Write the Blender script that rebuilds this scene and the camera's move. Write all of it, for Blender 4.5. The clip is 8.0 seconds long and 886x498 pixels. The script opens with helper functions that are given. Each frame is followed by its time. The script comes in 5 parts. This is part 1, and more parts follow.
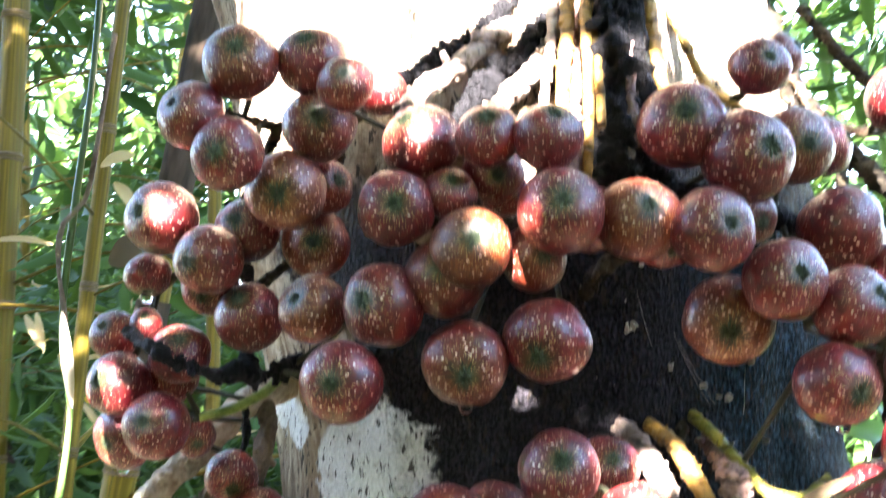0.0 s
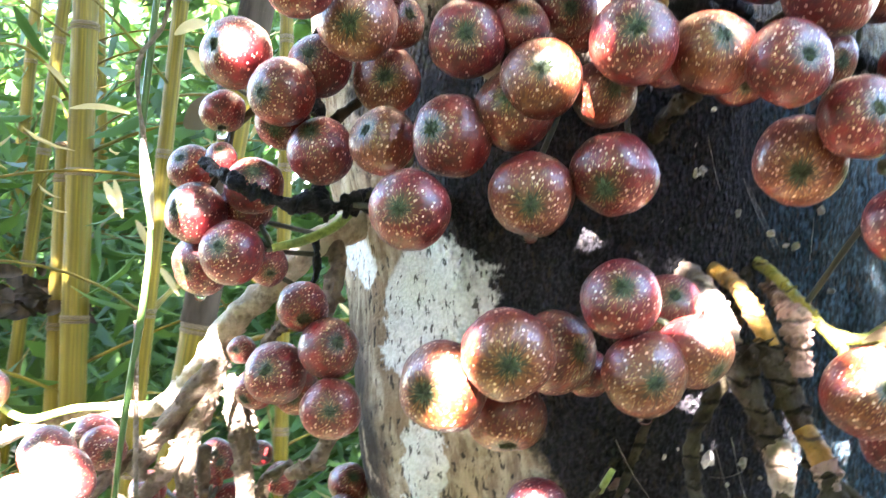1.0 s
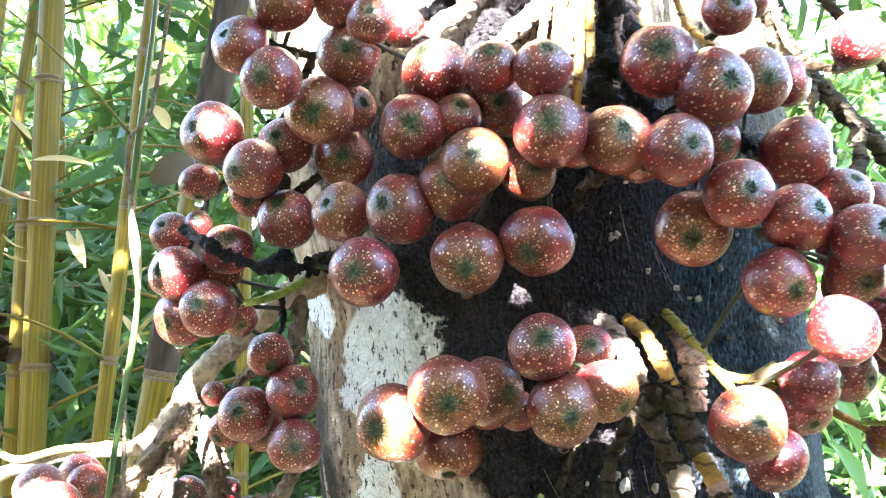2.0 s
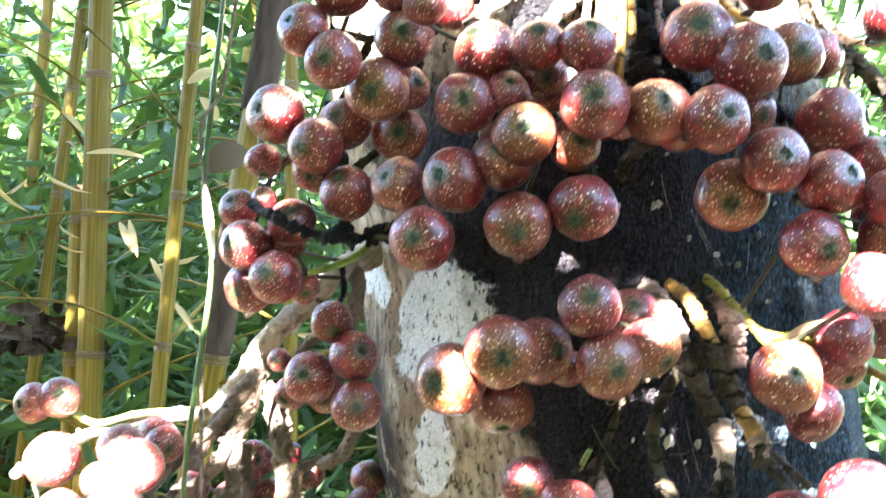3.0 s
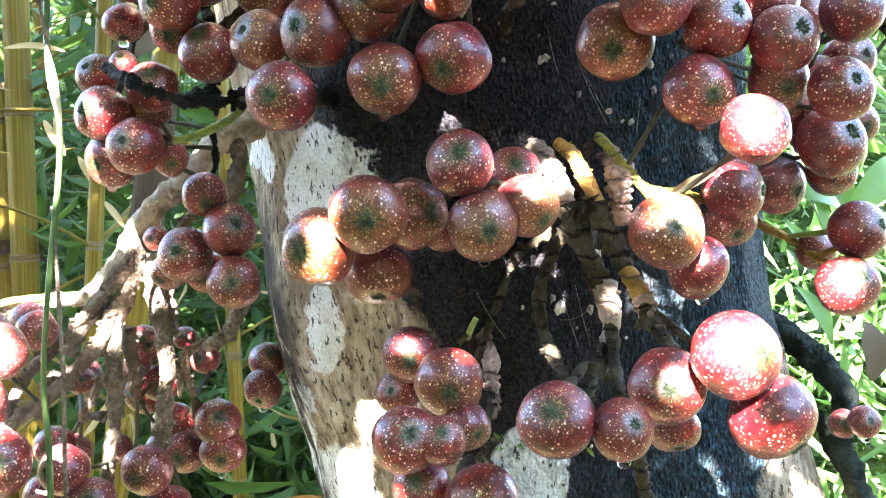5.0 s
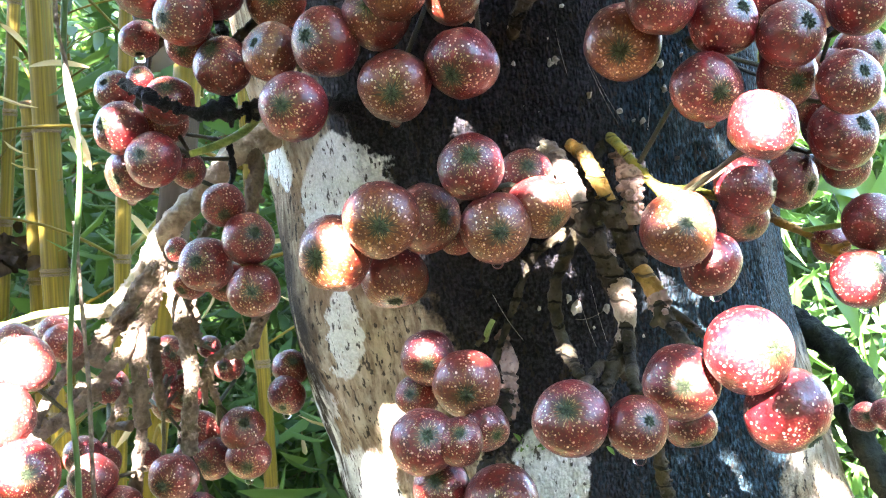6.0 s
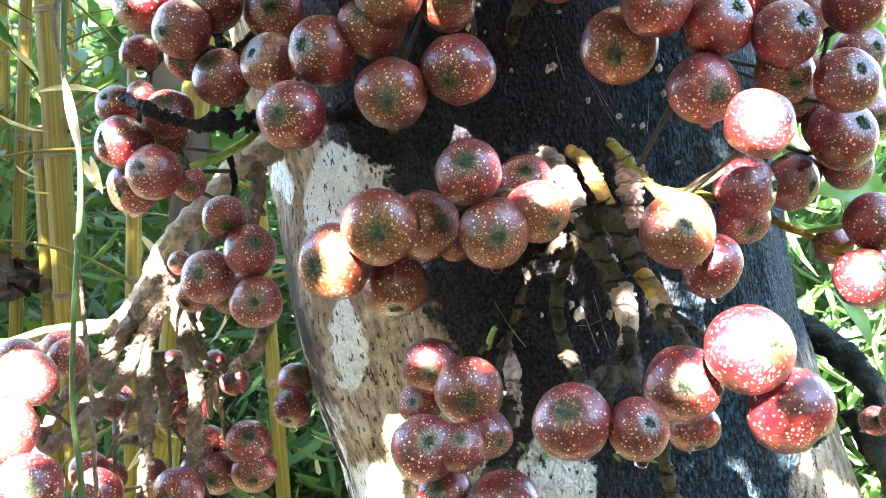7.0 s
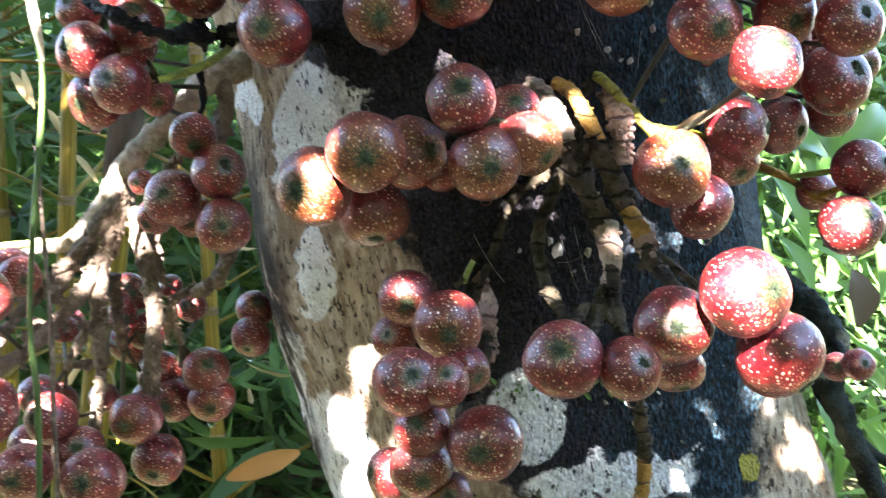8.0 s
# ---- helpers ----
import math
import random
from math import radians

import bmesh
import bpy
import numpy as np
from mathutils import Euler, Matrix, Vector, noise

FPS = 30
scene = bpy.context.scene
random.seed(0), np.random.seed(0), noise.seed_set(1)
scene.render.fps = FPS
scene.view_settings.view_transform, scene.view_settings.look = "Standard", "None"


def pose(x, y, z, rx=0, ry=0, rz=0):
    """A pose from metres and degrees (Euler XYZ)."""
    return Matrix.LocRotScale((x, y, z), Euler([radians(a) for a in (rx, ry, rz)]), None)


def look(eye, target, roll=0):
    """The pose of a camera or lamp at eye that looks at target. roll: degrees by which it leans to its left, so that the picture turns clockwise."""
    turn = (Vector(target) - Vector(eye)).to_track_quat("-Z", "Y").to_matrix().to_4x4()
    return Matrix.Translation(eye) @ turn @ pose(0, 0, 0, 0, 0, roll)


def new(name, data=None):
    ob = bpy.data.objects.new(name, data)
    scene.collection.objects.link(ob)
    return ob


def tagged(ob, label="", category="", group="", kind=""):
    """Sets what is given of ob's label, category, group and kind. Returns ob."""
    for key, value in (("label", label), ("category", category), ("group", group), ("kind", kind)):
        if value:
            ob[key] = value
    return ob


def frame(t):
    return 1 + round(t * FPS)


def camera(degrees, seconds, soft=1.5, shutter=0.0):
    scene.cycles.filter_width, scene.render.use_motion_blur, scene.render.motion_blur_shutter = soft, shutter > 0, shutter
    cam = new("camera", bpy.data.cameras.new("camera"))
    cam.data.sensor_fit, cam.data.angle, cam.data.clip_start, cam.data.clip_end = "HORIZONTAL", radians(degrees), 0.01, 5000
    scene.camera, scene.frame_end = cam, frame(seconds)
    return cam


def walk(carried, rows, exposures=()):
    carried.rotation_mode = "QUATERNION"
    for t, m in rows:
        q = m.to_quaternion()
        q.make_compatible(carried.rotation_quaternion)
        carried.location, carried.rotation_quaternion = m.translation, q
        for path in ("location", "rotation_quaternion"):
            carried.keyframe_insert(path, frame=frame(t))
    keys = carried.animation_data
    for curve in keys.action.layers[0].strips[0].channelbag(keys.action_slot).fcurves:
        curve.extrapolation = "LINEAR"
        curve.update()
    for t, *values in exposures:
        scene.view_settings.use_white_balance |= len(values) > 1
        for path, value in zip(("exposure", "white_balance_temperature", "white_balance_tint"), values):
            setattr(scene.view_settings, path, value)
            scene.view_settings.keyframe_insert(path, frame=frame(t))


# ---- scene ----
cam = camera(48.26, 8.0, soft=1.1, shutter=0.5)
PATH = [
    (0.0, pose(-0.0213, 0.1069, 1.4146, 98.094, 0.378, -5.214)),
    (0.2, pose(-0.0116, 0.1136, 1.4035, 96.471, 0.857, -4.140)),
    (0.3, pose(-0.0107, 0.1188, 1.3970, 95.834, 1.229, -4.526)),
    (0.5, pose(-0.0029, 0.1288, 1.3820, 95.498, 0.630, -4.440)),
    (0.7, pose(-0.0016, 0.1279, 1.3806, 94.799, 1.618, -3.344)),
    (0.8, pose(-0.0029, 0.1167, 1.4006, 90.998, 1.828, -1.742)),
    (1.0, pose(-0.0212, 0.1031, 1.3865, 91.559, -1.441, -1.425)),
    (1.2, pose(-0.0234, 0.0915, 1.3878, 93.027, -1.896, -2.260)),
    (2.3, pose(-0.0171, -0.0039, 1.3941, 94.549, -0.831, -4.001)),
    (2.5, pose(-0.0211, -0.0127, 1.3958, 94.951, -0.670, -2.670)),
    (2.7, pose(-0.0273, -0.0193, 1.3907, 94.959, -0.931, -2.077)),
    (3.0, pose(-0.0288, -0.0207, 1.3739, 93.624, -0.510, -1.519)),
    (3.3, pose(-0.0374, -0.0145, 1.3604, 93.341, -0.193, 0.616)),
    (3.5, pose(-0.0249, -0.0107, 1.3567, 91.897, -0.241, 1.425)),
    (3.7, pose(-0.0132, -0.0075, 1.3526, 91.045, -0.376, 0.431)),
    (4.0, pose(0.0027, 0.0033, 1.3474, 89.926, 0.006, 0.092)),
    (4.2, pose(0.0070, 0.0117, 1.3451, 89.411, 0.688, -0.496)),
    (4.5, pose(0.0129, 0.0155, 1.3557, 88.481, 1.496, -1.163)),
    (4.7, pose(0.0220, 0.0188, 1.3496, 86.440, 1.020, -2.372)),
    (5.0, pose(0.0275, 0.0161, 1.3518, 87.776, 1.157, -3.729)),
    (5.2, pose(0.0272, 0.0151, 1.3538, 87.613, 1.546, -3.441)),
    (6.3, pose(0.0368, 0.0066, 1.3510, 88.751, 3.292, -1.533)),
    (6.5, pose(0.0369, 0.0055, 1.3536, 89.202, 3.509, -0.971)),
    (6.8, pose(0.0406, 0.0078, 1.3467, 88.299, 3.258, -1.696)),
    (7.0, pose(0.0423, 0.0099, 1.3431, 89.259, 3.664, -1.480)),
    (7.3, pose(0.0305, 0.0124, 1.3471, 88.401, 3.178, -1.647)),
    (7.5, pose(0.0260, 0.0180, 1.3461, 87.466, 1.702, -2.766)),
    (7.7, pose(0.0179, 0.0210, 1.3425, 86.417, 1.447, -3.524)),
    (8.0, pose(0.0126, 0.0298, 1.3410, 85.330, 1.215, -5.367)),
]
walk(cam, PATH, exposures=[(0.0, 6.00, 6300, 20), (0.5, 6.78, 6300, 20), (1.2, 6.80, 6300, 20), (2.5, 6.54, 6300, 20), (6.5, 6.46, 6300, 20), (7.0, 6.46, 6300, 20), (7.5, 6.17, 6300, 20), (8.0, 5.75, 6300, 20)])

# ---- light ----
SUN = Vector((-0.16, -0.84, 0.54)).normalized()
world = bpy.data.worlds.new("sky")
scene.world = world
world.use_nodes = True
wn = world.node_tree
sky = wn.nodes.new("ShaderNodeTexSky")
sky.sky_type = "NISHITA"
sky.sun_disc = False
sky.sun_elevation = math.asin(SUN.z)
sky.sun_rotation = math.atan2(SUN.x, SUN.y)
wn.links.new(sky.outputs[0], wn.nodes["Background"].inputs[0])
wn.nodes["Background"].inputs[1].default_value = 0.064
sun = new("sun", bpy.data.lights.new("sun", "SUN"))
sun.data.energy, sun.data.angle, sun.data.color = 4.0, radians(0.5), (1.0, 0.96, 0.90)
sun.matrix_world = look(SUN * 10, (0, 0, 0))


# ---- materials ----
class Nodes:
    """Short hand for building a node material."""

    def __init__(self, name):
        self.mat = bpy.data.materials.new(name)
        self.mat.use_nodes = True
        self.tree = self.mat.node_tree
        self.shader = self.tree.nodes["Principled BSDF"]

    def set(self, socket, value):
        if isinstance(value, bpy.types.NodeSocket):
            self.tree.links.new(value, socket)
        elif isinstance(value, (tuple, list)) and len(value) == 3 and socket.type == "RGBA":
            socket.default_value = (*value, 1)
        else:
            socket.default_value = value

    def node(self, kind, ins=(), **attributes):
        n = self.tree.nodes.new("ShaderNode" + kind)
        for key, value in attributes.items():
            setattr(n, key, value)
        for key, value in dict(ins).items():
            self.set(n.inputs[key], value)
        return n

    def coord(self, what="Object"):
        return self.node("TexCoord").outputs[what]

    def scaled(self, vector, scale):
        return self.node("Mapping", {"Vector": vector, "Scale": scale}).outputs[0]

    def noise(self, vector, scale, detail=4.0, rough=0.55):
        return self.node("TexNoise", {"Vector": vector, "Scale": scale, "Detail": detail, "Roughness": rough}).outputs[0]

    def math(self, op, a, b=0.0):
        n = self.node("Math", operation=op)
        self.set(n.inputs[0], a)
        self.set(n.inputs[1], b)
        return n.outputs[0]

    def step(self, value, low, high, to0=0.0, to1=1.0):
        return self.node("MapRange", {0: value, 1: low, 2: high, 3: to0, 4: to1}, interpolation_type="SMOOTHSTEP").outputs[0]

    def mix(self, factor, a, b):
        n = self.node("Mix", data_type="RGBA")
        self.set(n.inputs[0], factor)
        self.set(n.inputs[6], a)
        self.set(n.inputs[7], b)
        return n.outputs[2]

    def xyz(self, vector):
        return self.node("SeparateXYZ", {0: vector}).outputs

    def random(self):
        return self.node("ObjectInfo").outputs["Random"]

    def island(self):
        return self.node("NewGeometry").outputs["Random Per Island"]

    def bump(self, height, strength, distance):
        n = self.node("Bump", {"Strength": strength, "Distance": distance, "Height": height})
        self.set(self.shader.inputs["Normal"], n.outputs[0])

    def done(self, colour, rough=0.6, spec=0.5, coat=0.0):
        self.set(self.shader.inputs["Base Color"], colour)
        self.set(self.shader.inputs["Roughness"], rough)
        self.shader.inputs["Specular IOR Level"].default_value = spec
        self.shader.inputs["Coat Weight"].default_value = coat
        return self.mat


def fig_skin_material():
    n = Nodes("fig_skin")
    co, rnd = n.coord(), n.random()
    # object colour: first channel ripeness, second the painted sunlit paleness
    ripe = n.node("ObjectInfo").outputs["Color"]
    x, y, z = n.xyz(co)
    # near the eye the flecks are drawn out into rays
    out = n.math("MAXIMUM", n.math("SQRT", n.math("ADD", n.math("MULTIPLY", x, x), n.math("MULTIPLY", y, y))), 0.05)
    f = n.math("ADD", n.math("DIVIDE", 0.55, out), 0.45)
    rays = n.node("CombineXYZ", {0: n.math("ADD", n.math("MULTIPLY", x, f), n.math("MULTIPLY", rnd, 37.0)), 1: n.math("MULTIPLY", y, f), 2: z}).outputs[0]
    shift = n.node("CombineXYZ", {0: n.math("MULTIPLY", rnd, 53.0), 1: n.math("MULTIPLY", rnd, 17.0)}).outputs[0]
    shifted = n.node("VectorMath", {0: co, 1: shift}, operation="ADD").outputs[0]
    wobble = n.node("VectorMath", {0: shifted, 1: n.node("VectorMath", {0: n.node("TexNoise", {"Vector": shifted, "Scale": 9.0, "Detail": 2.0}).outputs["Color"], 1: (0.05, 0.05, 0.05)}, operation="MULTIPLY").outputs[0]}, operation="ADD").outputs[0]
    cloud = n.noise(shifted, 1.3, 3.0)
    mottle = n.noise(shifted, 5.0, 4.0)
    streak = n.noise(rays, 9.0, 3.0)
    red = n.mix(n.step(mottle, 0.3, 0.7), (0.060, 0.0028, 0.0052), (0.155, 0.0076, 0.0092))
    red = n.mix(n.step(cloud, 0.50, 0.74), red, (0.240, 0.0150, 0.0130))
    ochre = n.mix(n.step(streak, 0.38, 0.62), (0.090, 0.0145, 0.005), (0.175, 0.050, 0.010))
    turned = n.math("ADD", n.math("MULTIPLY", n.xyz(ripe)[0], 1.2), n.math("MULTIPLY", n.math("SUBTRACT", cloud, 0.5), 1.0))
    front = n.step(n.math("ADD", z, n.math("MULTIPLY", n.math("SUBTRACT", streak, 0.5), 0.5)), -0.1, 0.7)
    colour = n.mix(n.math("MULTIPLY", n.step(turned, 0.1, 1.1), n.math("ADD", n.math("MULTIPLY", front, 0.85), 0.1)), red, ochre)
    # paler, pinkish skin: sunlight painted into the colour of the sunlit bunch
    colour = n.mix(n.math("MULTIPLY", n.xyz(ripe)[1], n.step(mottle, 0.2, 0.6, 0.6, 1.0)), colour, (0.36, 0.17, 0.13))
    # green-brown ring of fibres round the eye
    ring = n.math("ADD", out, n.math("MULTIPLY", n.math("SUBTRACT", streak, 0.5), 0.7))
    face = n.step(z, 0.0, 0.3)
    halo = n.math("MULTIPLY", n.step(ring, 0.58, 0.18), face)
    colour = n.mix(n.math("MULTIPLY", halo, 0.62), colour, n.mix(n.step(streak, 0.40, 0.62), (0.020, 0.022, 0.008), (0.095, 0.070, 0.020)))
    colour = n.mix(n.math("MULTIPLY", n.math("MULTIPLY", n.step(ring, 0.36, 0.16), face), 0.75), colour, n.mix(n.step(streak, 0.45, 0.6), (0.014, 0.026, 0.010), (0.070, 0.100, 0.045)))
    # round cream flecks, well apart, and a finer yellowish dusting near the eye
    cells = n.node("TexVoronoi", {"Vector": wobble, "Scale": 6.8, "Randomness": 0.9})
    pick = n.xyz(cells.outputs["Color"])
    size = n.math("MULTIPLY", pick[0], 0.12)
    fleck = n.step(n.math("SUBTRACT", cells.outputs["Distance"], size), 0.180, 0.115)
    fleck = n.math("MULTIPLY", fleck, n.step(out, 0.28, 0.50))
    second = n.node("TexVoronoi", {"Vector": wobble, "Scale": 10.5, "Randomness": 1.0})
    small = n.step(n.math("SUBTRACT", second.outputs["Distance"], n.math("MULTIPLY", n.xyz(second.outputs["Color"])[0], 0.10)), 0.165, 0.105)
    small = n.math("MULTIPLY", small, n.step(n.xyz(second.outputs["Color"])[1], 0.35, 0.40))
    fine = n.node("TexVoronoi", {"Vector": rays, "Scale": 13.5})
    dust = n.step(n.math("SUBTRACT", fine.outputs["Distance"], n.math("MULTIPLY", n.xyz(fine.outputs["Color"])[0], 0.16)), 0.21, 0.13)
    dust = n.math("MULTIPLY", n.math("MULTIPLY", dust, n.step(out, 0.95, 0.50)), n.math("MULTIPLY", face, n.step(out, 0.14, 0.26)))
    cream = n.mix(pick[1], (0.66, 0.33, 0.25), (0.74, 0.53, 0.43))
    colour = n.mix(n.math("MULTIPLY", dust, 0.78), colour, (0.46, 0.30, 0.13))
    colour = n.mix(n.math("MULTIPLY", small, 0.55), colour, (0.60, 0.33, 0.20))
    colour = n.mix(n.math("MULTIPLY", fleck, 0.97), colour, cream)
    spots = n.math("MAXIMUM", fleck, n.math("MULTIPLY", small, 0.6))
    n.bump(n.math("ADD", n.math("MULTIPLY", spots, 0.45), n.math("ADD", n.math("MULTIPLY", mottle, 0.6), n.math("MULTIPLY", n.math("MULTIPLY", streak, face), 0.6))), 0.16, 0.035)
    n.shader.inputs["Coat Roughness"].default_value = 0.10
    return n.done(colour, n.math("ADD", n.step(mottle, 0.2, 0.8, 0.30, 0.42), n.math("MULTIPLY", spots, 0.10)), 0.55, 0.28)


def plain(name, dark, light, scale, rough=0.6, bump=0.3, distance=0.002, spec=0.4, stretch=(1, 1, 1), random_tint=0.0):
    """Two colours mixed by coarse and fine noise, with a fine relief."""
    n = Nodes(name)
    co = n.scaled(n.coord(), stretch)
    big, small = n.noise(co, scale, 4.0), n.noise(co, scale * 6, 5.0)
    f = n.math("ADD", n.math("MULTIPLY", big, 0.65), n.math("MULTIPLY", small, 0.35))
    colour = n.mix(n.step(f, 0.36, 0.64), dark, light)
    if random_tint:
        colour = n.mix(n.math("MULTIPLY", n.random(), random_tint), colour, tuple(0.45 * c for c in dark))
    n.bump(n.math("ADD", small, big), bump, distance)
    return n.done(colour, rough, spec)


def leaf_material(name, dark, light, glow, rough=0.45, through_light=0.45):
    """Leaves: gloss on top, light shining through."""
    n = Nodes(name)
    tint = n.island()
    fine = n.noise(n.coord(), 14.0, 3.0)
    colour = n.mix(n.math("ADD", n.math("MULTIPLY", tint, 0.75), n.math("MULTIPLY", fine, 0.25)), dark, light)
    n.done(colour, rough, 0.25)
    back = n.node("BsdfTranslucent", {"Color": n.mix(tint, light, glow)})
    both = n.node("MixShader", {0: through_light})
    n.set(both.inputs[1], n.shader.outputs[0])
    n.set(both.inputs[2], back.outputs[0])
    n.tree.links.new(both.outputs[0], n.tree.nodes["Material Output"].inputs[0])
    return n.mat


def spur_material(name, base, ring, tip, peel=None, rough=0.55, spec=0.4):
    """Ringed fruiting wood: pale where fresh, with darker leaf scars."""
    n = Nodes(name)
    co = n.coord()
    big, small = n.noise(co, 38.0, 4.0), n.noise(co, 260.0, 5.0)
    colour = n.mix(n.step(big, 0.40, 0.60), base, tip)
    z = n.xyz(co)[2]
    band = n.math("SINE", n.math("ADD", n.math("MULTIPLY", z, 420.0), n.math("MULTIPLY", big, 9.0)))
    colour = n.mix(n.math("MULTIPLY", n.step(band, 0.86, 0.97), 0.75), colour, ring)
    colour = n.mix(n.math("MULTIPLY", n.step(small, 0.54, 0.70), 0.7), colour, ring)
    if peel:
        colour = n.mix(n.step(n.noise(co, 75.0, 5.0, 0.65), 0.60, 0.64), colour, peel)
    n.bump(n.math("SUBTRACT", n.math("ADD", small, n.math("MULTIPLY", big, 2.0)), n.step(band, 0.8, 1.0)), 1.0, 0.0022)
    return n.done(colour, rough, spec)


def trunk_material():
    n = Nodes("trunk_bark")
    co = n.coord()
    wob = n.math("MULTIPLY", n.math("SUBTRACT", n.noise(co, 14.0, 6.0, 0.65), 0.5), 0.16)
    x, y, z = n.xyz(co)
    long_co = n.scaled(co, (1.0, 1.0, 0.28))
    grain = n.noise(long_co, 95.0, 6.0, 0.7)
    fine = n.noise(co, 420.0, 4.0, 0.6)
    blot = n.noise(co, 26.0, 5.0, 0.6)
    bark = n.mix(n.step(grain, 0.35, 0.66), (0.20, 0.135, 0.085), (0.54, 0.43, 0.29))
    bark = n.mix(n.step(blot, 0.50, 0.66), bark, (0.60, 0.51, 0.38))
    bark = n.mix(n.math("MULTIPLY", n.step(n.noise(n.scaled(co, (1.0, 1.0, 0.45)), 17.0, 6.0, 0.7), 0.50, 0.60), 0.75), bark, n.mix(grain, (0.13, 0.075, 0.038), (0.36, 0.235, 0.13)))

    def oval(cx, cz, rx, rz):
        a = n.math("DIVIDE", n.math("SUBTRACT", n.math("ADD", x, n.math("MULTIPLY", wob, 0.35)), cx), rx)
        b = n.math("DIVIDE", n.math("SUBTRACT", n.math("ADD", z, n.math("MULTIPLY", wob, 0.5)), cz), rz)
        d = n.math("ADD", n.math("MULTIPLY", a, a), n.math("MULTIPLY", b, b))
        return n.step(d, 1.12, 0.88)

    lichen = oval(-0.006, 1.368, 0.034, 0.048)
    for spot in ((-0.018, 1.262, 0.017, 0.032), (-0.045, 1.18, 0.022, 0.05), (0.130, 1.178, 0.03, 0.028), (0.185, 1.125, 0.06, 0.022), (-0.062, 1.40, 0.012, 0.03), (-0.005, 1.12, 0.03, 0.05)):
        lichen = n.math("MAXIMUM", lichen, oval(*spot))
    lichen = n.math("MULTIPLY", lichen, n.step(n.noise(co, 90.0, 5.0, 0.7), 0.36, 0.46, 0.7, 1.0))
    speck = n.math("MAXIMUM", n.step(n.noise(n.scaled(co, (1.0, 1.0, 0.5)), 230.0, 3.0), 0.59, 0.64), n.math("MULTIPLY", n.step(n.noise(long_co, 60.0, 5.0, 0.7), 0.64, 0.70), 0.55))
    pale = n.mix(n.step(fine, 0.35, 0.65), (0.66, 0.65, 0.61), (0.87, 0.86, 0.82))
    # sooty black bark, with the shade on the middle trunk painted in
    edge = n.math("ADD", n.math("SUBTRACT", n.math("ADD", x, wob), -0.025), n.math("MULTIPLY", n.math("SUBTRACT", z, 1.43), 0.46))
    soot_shade = n.step(edge, -0.006, 0.010)
    # the black ends above, where the trunk stands in the sun
    soot_shade = n.math("MULTIPLY", soot_shade, n.step(n.math("ADD", z, wob), 1.60, 1.50))
    # sunlit strip of the lower right flank, painted as pale bark
    lit_flank = n.math("ADD", n.math("SUBTRACT", n.math("ADD", x, n.math("MULTIPLY", wob, 1.2)), 0.31), n.math("MULTIPLY", n.math("SUBTRACT", z, 1.20), -0.35))
    soot_shade = n.math("MULTIPLY", soot_shade, n.step(n.math("MAXIMUM", n.math("SUBTRACT", 0.0, lit_flank), n.math("SUBTRACT", z, 1.24)), -0.02, 0.01))
    grit_cells = n.node("TexVoronoi", {"Vector": n.scaled(co, (1.0, 1.0, 0.55)), "Scale": 330.0})
    grit = n.step(grit_cells.outputs["Distance"], 0.55, 0.05)
    black = n.mix(n.step(fine, 0.40, 0.66), (0.0105, 0.0092, 0.0105), (0.037, 0.033, 0.038))
    black = n.mix(n.math("MULTIPLY", grit, n.step(n.noise(co, 45.0, 4.0), 0.40, 0.62)), black, (0.040, 0.038, 0.042))
    moss = n.step(n.math("ADD", x, wob), 0.15, 0.24)
    black = n.mix(n.math("MULTIPLY", moss, 0.8), black, (0.008, 0.018, 0.021))
    black = n.mix(n.math("MULTIPLY", moss, n.step(n.noise(n.scaled(co, (1.0, 1.0, 0.5)), 380.0, 3.0), 0.48, 0.60)), black, (0.036, 0.070, 0.092))
    colour = n.mix(soot_shade, bark, black)
    colour = n.mix(lichen, colour, pale)
    colour = n.mix(oval(0.285, 1.117, 0.010, 0.013), colour, n.mix(fine, (0.26, 0.22, 0.03), (0.52, 0.46, 0.10)))
    # rough brown bark on the left rim, its shadow painted in as darkening
    side = n.math("SUBTRACT", n.math("ADD", n.math("ADD", x, n.math("MULTIPLY", wob, 0.25)), n.math("MULTIPLY", n.math("SUBTRACT", z, 1.31), 0.165)), 0.147)
    colour = n.mix(n.math("MULTIPLY", n.math("MULTIPLY", n.step(side, -0.188, -0.204), n.step(n.noise(long_co, 48.0, 5.0, 0.7), 0.62, 0.50)), n.step(z, 1.42, 1.30)), colour, n.mix(grain, (0.016, 0.013, 0.011), (0.075, 0.055, 0.040)))
    colour = n.mix(n.math("MULTIPLY", speck, 0.9), colour, (0.035, 0.028, 0.022))
    height = n.math("ADD", n.math("MULTIPLY", grain, 0.7), n.math("ADD", n.math("MULTIPLY", n.math("ADD", fine, n.math("MULTIPLY", grit, soot_shade)), 0.5), n.math("MULTIPLY", blot, 0.6)))
    n.bump(height, 1.0, 0.010)
    return n.done(colour, n.step(soot_shade, 0, 1, 0.8, 0.78), 0.12)


